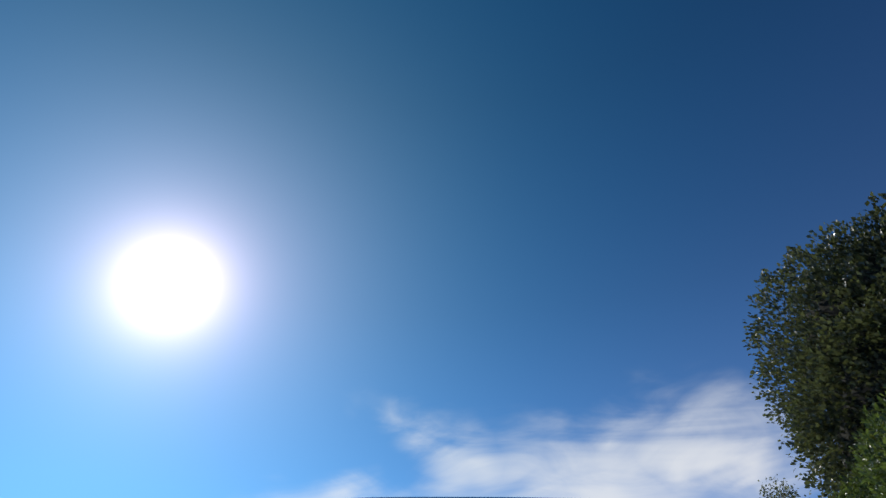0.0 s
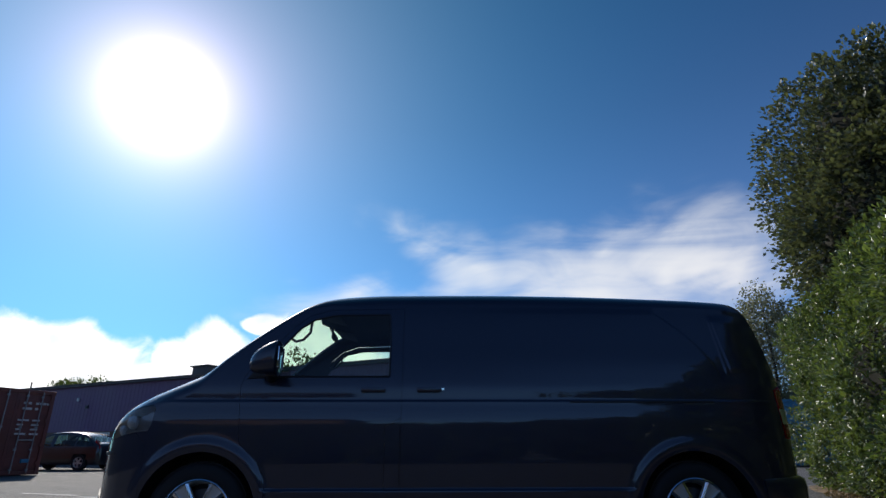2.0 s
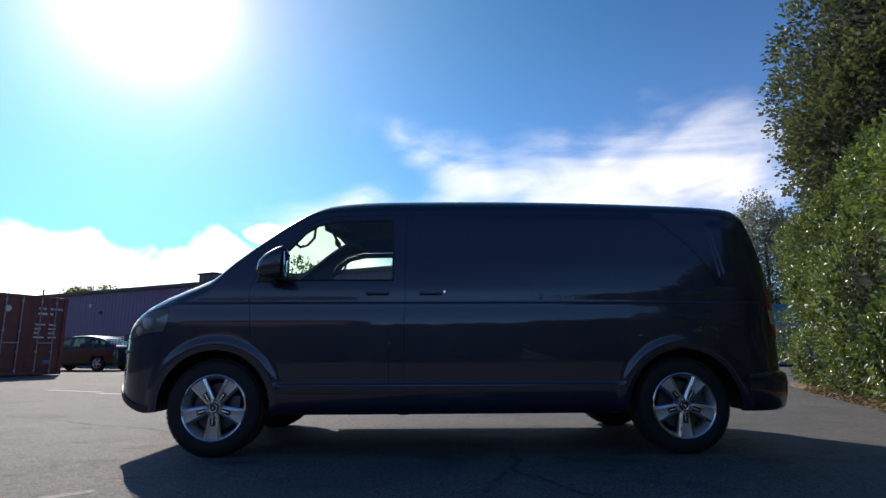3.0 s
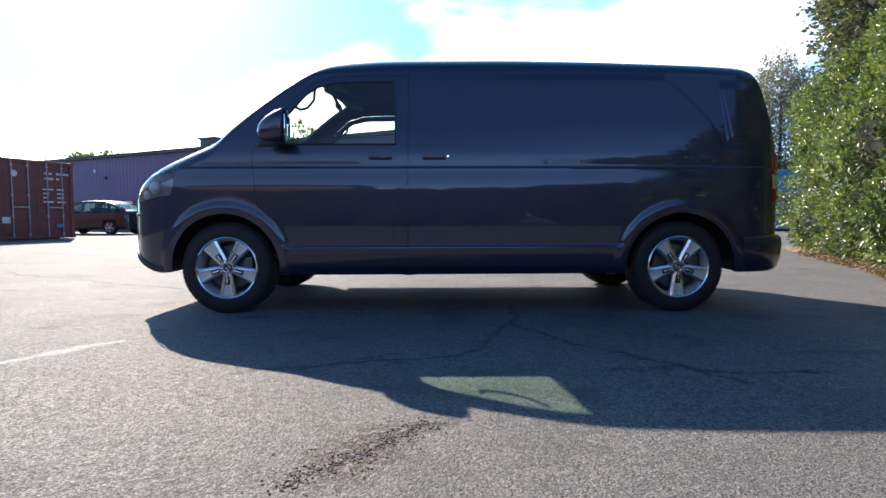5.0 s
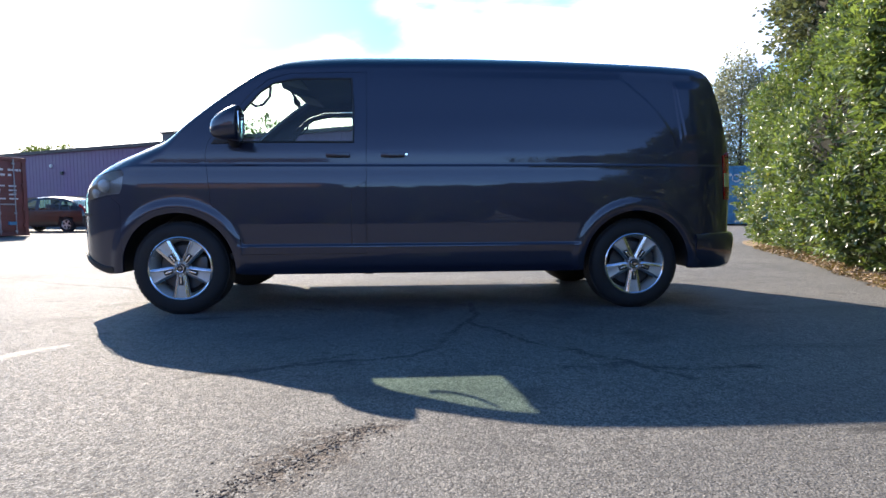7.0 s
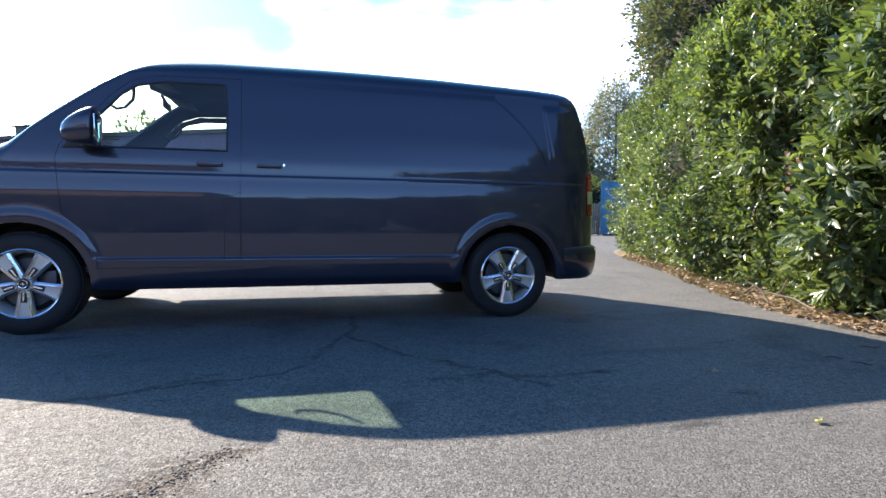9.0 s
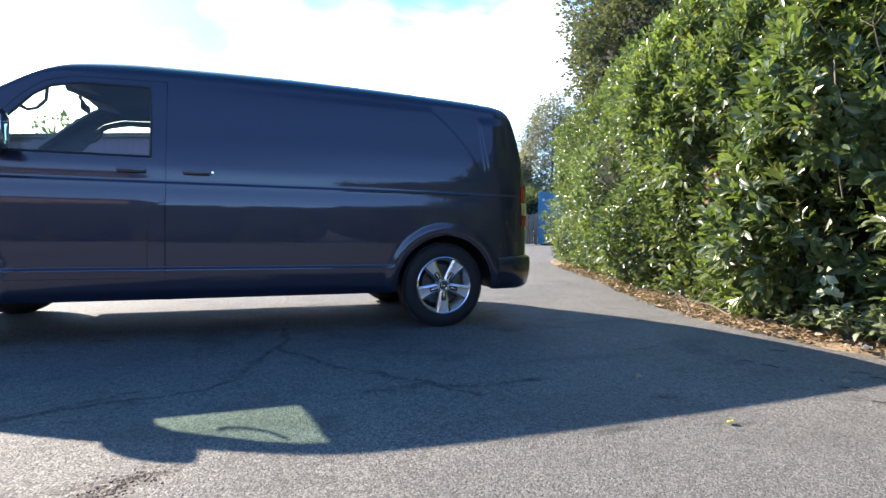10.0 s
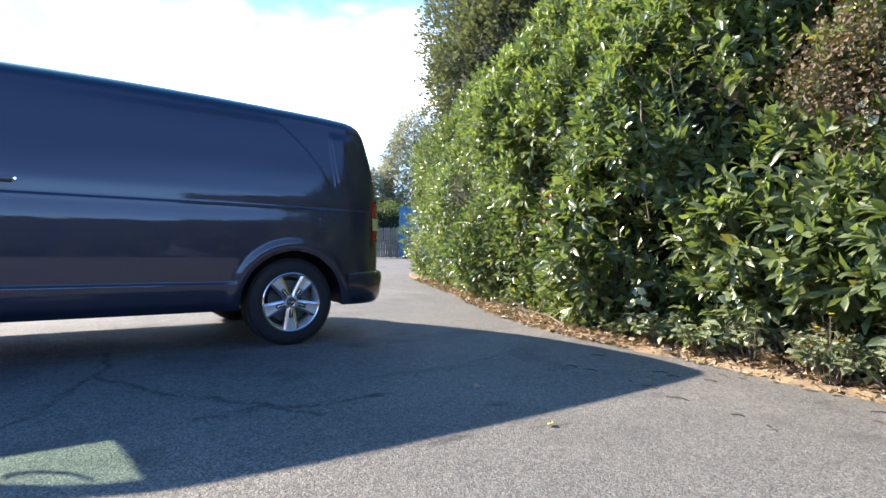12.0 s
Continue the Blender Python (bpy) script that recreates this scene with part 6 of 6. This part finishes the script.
# ---- the purple shed ----
def build_shed():
    turn = math.degrees(math.atan2(-0.461, 0.887))
    shed = thing("industrial_shed", (-11.9, 25.9, 0), turn, "long purple-clad industrial shed with brown brick plinth", "building")
    x0, x1, eave, deep = -26.0, 17.0, 4.34, 14.0
    bm, pts, x = bmesh.new(), [], x0
    while x < x1:
        pts += [(x, 0), (x + 0.14, 0), (x + 0.17, -0.018), (x + 0.23, -0.018), (x + 0.26, 0)]
        x += 0.32
    low = [bm.verts.new((a, b, 1.75)) for a, b in pts]
    high = [bm.verts.new((a, b, eave)) for a, b in pts]
    for k in range(len(pts) - 1):
        bm.faces.new((low[k], low[k + 1], high[k + 1], high[k]))
    wall = part("cladding", bm, PURPLE, shed, smooth=False)
    mod = wall.modifiers.new("thickness", "SOLIDIFY")
    mod.thickness = 0.02
    part("plinth", blocks((x0, -0.02, 0, x1, 0.20, 1.75)), BRICK, shed)
    part("end_wall", blocks((x1 - 0.15, 0.2, 0, x1, deep, eave), (x0, 0.2, 0, x0 + 0.15, deep, eave), (x0 + 0.15, deep - 0.2, 0, x1 - 0.15, deep, eave)), BRICK, shed)
    bm = bmesh.new()
    box(bm, x0 - 0.2, -0.22, eave - 0.06, x1 + 0.2, -0.05, eave + 0.10, bevel=0.01)
    part("gutter", bm, ROOFING, shed)
    bm, rows = bmesh.new(), []
    for yy, zz in ((-0.25, eave + 0.03), (deep / 2, eave + 0.75), (deep + 0.25, eave + 0.03)):
        x, row = x0 - 0.2, []
        while x < x1 + 0.2:
            row += [bm.verts.new((x, yy, zz)), bm.verts.new((x + 0.11, yy, zz + 0.075)), bm.verts.new((x + 0.19, yy, zz + 0.075))]
            x += 0.30
        rows.append(row)
    for a, b in zip(rows, rows[1:]):
        for k in range(len(a) - 1):
            bm.faces.new((a[k], a[k + 1], b[k + 1], b[k]))
    roof = part("roof", bm, ROOFING, shed, smooth=False)
    mod = roof.modifiers.new("thickness", "SOLIDIFY")
    mod.thickness = 0.02
    part("roof_vent", blocks((-1.0, 1.6, eave + 0.1, 0.2, 2.3, eave + 0.84), (-1.12, 1.5, eave + 0.84, 0.32, 2.4, eave + 0.92), bevel=0.02), ROOFING, shed)
    bm = bmesh.new()
    tube(bm, [(-15.5, 1.0, eave), (-15.5, 1.0, eave + 0.7)], 0.05)
    part("flue", bm, ROOFING, shed)
    for wx in (-9.6, -7.6, -5.9, -2.6, 1.0, 4.2):
        frame_part = part("window", blocks((wx, -0.06, 0.95, wx + 1.1, -0.025, 1.0), (wx, -0.06, 1.62, wx + 1.1, -0.025, 1.68), (wx, -0.06, 1.0, wx + 0.06, -0.025, 1.62),
                                           (wx + 1.04, -0.06, 1.0, wx + 1.1, -0.025, 1.62), (wx + 0.53, -0.055, 1.0, wx + 0.57, -0.025, 1.62)), WHITE, shed, "white framed window")
        for px in (wx + 0.06, wx + 0.57):
            part("pane", blocks((px, -0.04, 1.0, px + 0.47, -0.03, 1.62)), DARK_GLASS, frame_part)
    part("wall_lamp", blocks((-8.3, -0.12, 3.46, -8.14, -0.025, 3.64), bevel=0.02), WHITE, shed)
    part("alarm_box", blocks((-7.4, -0.10, 3.02, -7.15, -0.03, 3.2), bevel=0.02), TRIM, shed)


build_shed()


def build_brick_building():
    """Stands behind the walk; shows in the van's paint."""
    b = thing("brick_building", (-13.5, -23, 0), 0, "low brown brick building across the yard", "building")
    part("wall", blocks((0, 0, 0, 12, 7, 3.7)), DARK_BRICK, b)
    bm = bmesh.new()
    prism(bm, [(-0.2, 3.705), (12.2, 3.705), (12.2, 3.85), (-0.2, 3.85)], -0.3, 7.3, bevel=0.02)
    part("roof", bm, ROOFING, b)


build_brick_building()
# out-of-view wall, added so that the van's nose reflects something dark
bm = blocks((-16.3, -24.0, 0.0, -16.0, 10.5, 3.6), (-16.34, -24.0, 3.6, -15.96, 10.5, 3.68))
tagged(part("unseen_wall_west", bm, DARK_BRICK, None, "unseen plain brick wall added to darken reflections in the van", False), category="wall", kind="structure")


# ---- the parked car ----
CAR_TOP = [(-2.15, 0.62), (-2.10, 0.72), (-1.9, 0.80), (-1.2, 0.93), (-0.95, 0.98), (-0.35, 1.35), (-0.1, 1.43), (0.5, 1.46), (1.0, 1.43), (1.45, 1.30), (1.85, 1.05), (2.02, 0.98), (2.10, 0.85), (2.14, 0.6)]
CAR_HALF = [(-2.15, 0.45), (-2.05, 0.68), (-1.8, 0.84), (-1.3, 0.89), (1.5, 0.90), (1.95, 0.82), (2.08, 0.70), (2.14, 0.5)]


def build_car():
    """Nose towards -x."""
    car = thing("parked_car", (-13.85, 19.55, 0), 0, "black hatchback car with alloy wheels parked by shed", "car")
    car.matrix_world = pose(-13.585, 20.47, 0, 0, 0, -8)
    bm, rings = bmesh.new(), []
    xs = list(np.linspace(-2.15, -1.9, 6)) + list(np.arange(-1.82, 1.9, 0.08)) + list(np.linspace(1.92, 2.14, 7))
    for x in xs:
        top, half = curve_through(CAR_TOP, x), curve_through(CAR_HALF, x)
        belt = min(top - 0.04, 0.90 + 0.03 * (x + 2) / 4)
        pts = [(half * 0.96, 0.22), (half, 0.40), (half * 1.0, 0.62), (half * 0.985, belt - 0.06), (half * 0.955, belt)]
        for k in range(1, 6):
            pts.append((half * (0.955 - 0.20 * (k / 5) ** 1.2 * min(1.0, (top - belt) / 0.5)), belt + (top - belt - 0.02) * k / 5))
        lat = pts[-1][0]
        pts += [(lat - 0.05, top - 0.004), (lat * 0.6, top + 0.015), (0.0, top + 0.025)]
        near = [bm.verts.new((x, -y, z)) for y, z in pts]
        far = [bm.verts.new((x, y, z)) for y, z in pts[:-1]]
        rings.append(near + far[::-1])
    glass_faces = []
    for a, b in zip(rings, rings[1:]):
        for k in range(len(a) - 1):
            f = bm.faces.new((a[k], b[k], b[k + 1], a[k + 1]))
            c = f.calc_center_median()
            top = curve_through(CAR_TOP, c.x)
            flank = k in (4, 5, 6, 7, len(a) - 6, len(a) - 7, len(a) - 8, len(a) - 9)
            if flank and top > 1.10 and c.z > 0.93 and c.z < top - 0.09 and not (-0.02 < c.x < 0.06) and not 0.98 < c.x < 1.06:
                glass_faces.append(f)
            if not flank and (-0.90 < c.x < -0.34 or 1.38 < c.x < 1.82) and abs(c.y) < 0.62 and c.z > 0.98:
                glass_faces.append(f)
    for ring in (rings[0], rings[-1][::-1]):
        bm.faces.new(ring)
    bmesh.ops.recalc_face_normals(bm, faces=bm.faces)
    for f in glass_faces:
        f.material_index = 1
    cut = [f for f in bm.faces if any(math.hypot(f.calc_center_median().x - wx, f.calc_center_median().z - 0.31) < 0.35 for wx in (-1.32, 1.32)) and abs(f.calc_center_median().y) > 0.6]
    bmesh.ops.delete(bm, geom=cut, context="FACES")
    panes = bm.copy()
    bmesh.ops.delete(bm, geom=[f for f in bm.faces if f.material_index == 1], context="FACES")
    bmesh.ops.delete(panes, geom=[f for f in panes.faces if f.material_index == 0], context="FACES")
    for f in panes.faces:
        f.material_index = 0
    part("body", bm, CAR_PAINT, car)
    tagged(part("glazing", panes, SCREEN, car, "tinted car glass"), kind="stuff")
    part("cabin", blocks((-1.2, -0.70, 0.25, 1.9, 0.70, 0.90), (0.2, -0.6, 0.9, 0.4, 0.6, 1.15), (1.2, -0.62, 0.9, 1.35, 0.62, 1.1), bevel=0.04), TRIM, car)
    bm = bmesh.new()
    lathe(bm, [(0.20, 0.0), (0.23, -0.012), (0.29, -0.008), (0.31, 0.02), (0.31, 0.18), (0.2, 0.19)], 32)
    tyre = mesh_of("wheel", bm, RUBBER)
    bm = bmesh.new()
    lathe(bm, [(0.205, 0.0), (0.20, -0.008), (0.185, 0.01), (0.18, 0.1)], 32)
    for k in range(5):
        box(bm, 0.03, -0.004, -0.03, 0.195, 0.02, 0.03, bevel=0.006, m=Matrix.Rotation(radians(72 * k + 18), 4, "Y"))
    lathe(bm, [(0.0, -0.004), (0.05, -0.004), (0.055, 0.02)], 16)
    rim = mesh_of("rim", bm, ALLOY)
    bm = bmesh.new()
    lathe(bm, [(0.0, 0.06), (0.19, 0.06)], 20)
    dark = mesh_of("back_plate", bm, TRIM)
    for wx in (-1.32, 1.32):
        for s in (-1, 1):
            wheel = new("wheel", tyre)
            wheel.parent = car
            wheel.matrix_basis = pose(wx, s * 0.885, 0.31, 0, 0, 0 if s < 0 else 180)
            for name, me in (("rim", rim), ("back_plate", dark)):
                o = new(name, me)
                o.parent = wheel
    for s in (-1, 1):
        bm = bmesh.new()
        box(bm, -0.62, s * 0.98 - 0.09, 0.95, -0.50, s * 0.98 + 0.09, 1.07, bevel=0.03)
        part("wing_mirror", bm, CAR_PAINT, car)
        bm = bmesh.new()
        prism(bm, [(1.72, 0.92), (1.82, 1.16), (1.90, 1.08), (2.06, 0.90), (2.04, 0.80)], s * 0.70 - 0.06, s * 0.70 + 0.06, bevel=0.015)
        part("tail_light", bm, RED, car)
        bm = bmesh.new()
        for hx in (0.0, 0.92):
            box(bm, hx - 0.08, s * 0.895 - 0.02, 0.80, hx + 0.08, s * 0.895 + 0.02, 0.83, bevel=0.008)
        part("door_handle", bm, CAR_PAINT, car)


build_car()


# ---- painted lines and loose stones ----
def build_lines():
    for k, (x0, y0, x1, y1) in enumerate(((-10.2, 16.6, -5.5, 18.9), (-6.1, 7.35, -4.7, 6.72), (-4.55, 6.42, -3.5, 5.95))):
        a, b = Vector((x0, y0, 0)), Vector((x1, y1, 0))
        n = (b - a).normalized().cross(Vector((0, 0, 1))) * 0.07
        bm = bmesh.new()
        steps = int((b - a).length / 0.12)
        left, right = [], []
        for j in range(steps + 1):
            p = a.lerp(b, j / steps)
            w = 1 + 0.35 * noise.noise((p.x * 3, p.y * 3, k))
            left.append(bm.verts.new(p + n * w + Vector((0, 0, 0.004))))
            right.append(bm.verts.new(p - n * w + Vector((0, 0, 0.004))))
        for j in range(steps):
            bm.faces.new((left[j], right[j], right[j + 1], left[j + 1]))
        tagged(part("painted_line", bm, ROADLINE, None, "worn white painted bay line on asphalt"), category="road marking", kind="structure")


build_lines()


def build_gravel():
    rng = np.random.default_rng(8)
    bm = bmesh.new()
    for k in range(420):
        t = rng.random()
        p = np.array([1.16, -2.68]) * (1 - t) + np.array([1.57, -2.21]) * t + rng.normal(size=2) * (0.026 if k < 330 else 0.09)
        r = rng.uniform(0.0018, 0.0045)
        made = bmesh.ops.create_icosphere(bm, subdivisions=1, radius=r)
        for v in made["verts"]:
            v.co = Vector((v.co.x * rng.uniform(0.8, 1.4) + p[0], v.co.y * rng.uniform(0.8, 1.3) + p[1], v.co.z * 0.7 + r * 0.35))
    tagged(part("loose_gravel", bm, BRICK_STONE, None, "loose dark gravel in the broken asphalt scar", angle=20), category="gravel", kind="stuff")


BRICK_STONE = worn("gravel_stone", (0.15, 0.125, 0.105), 0.85, grain=90, spread=0.5, bump=0.3, stain=60)
build_gravel()
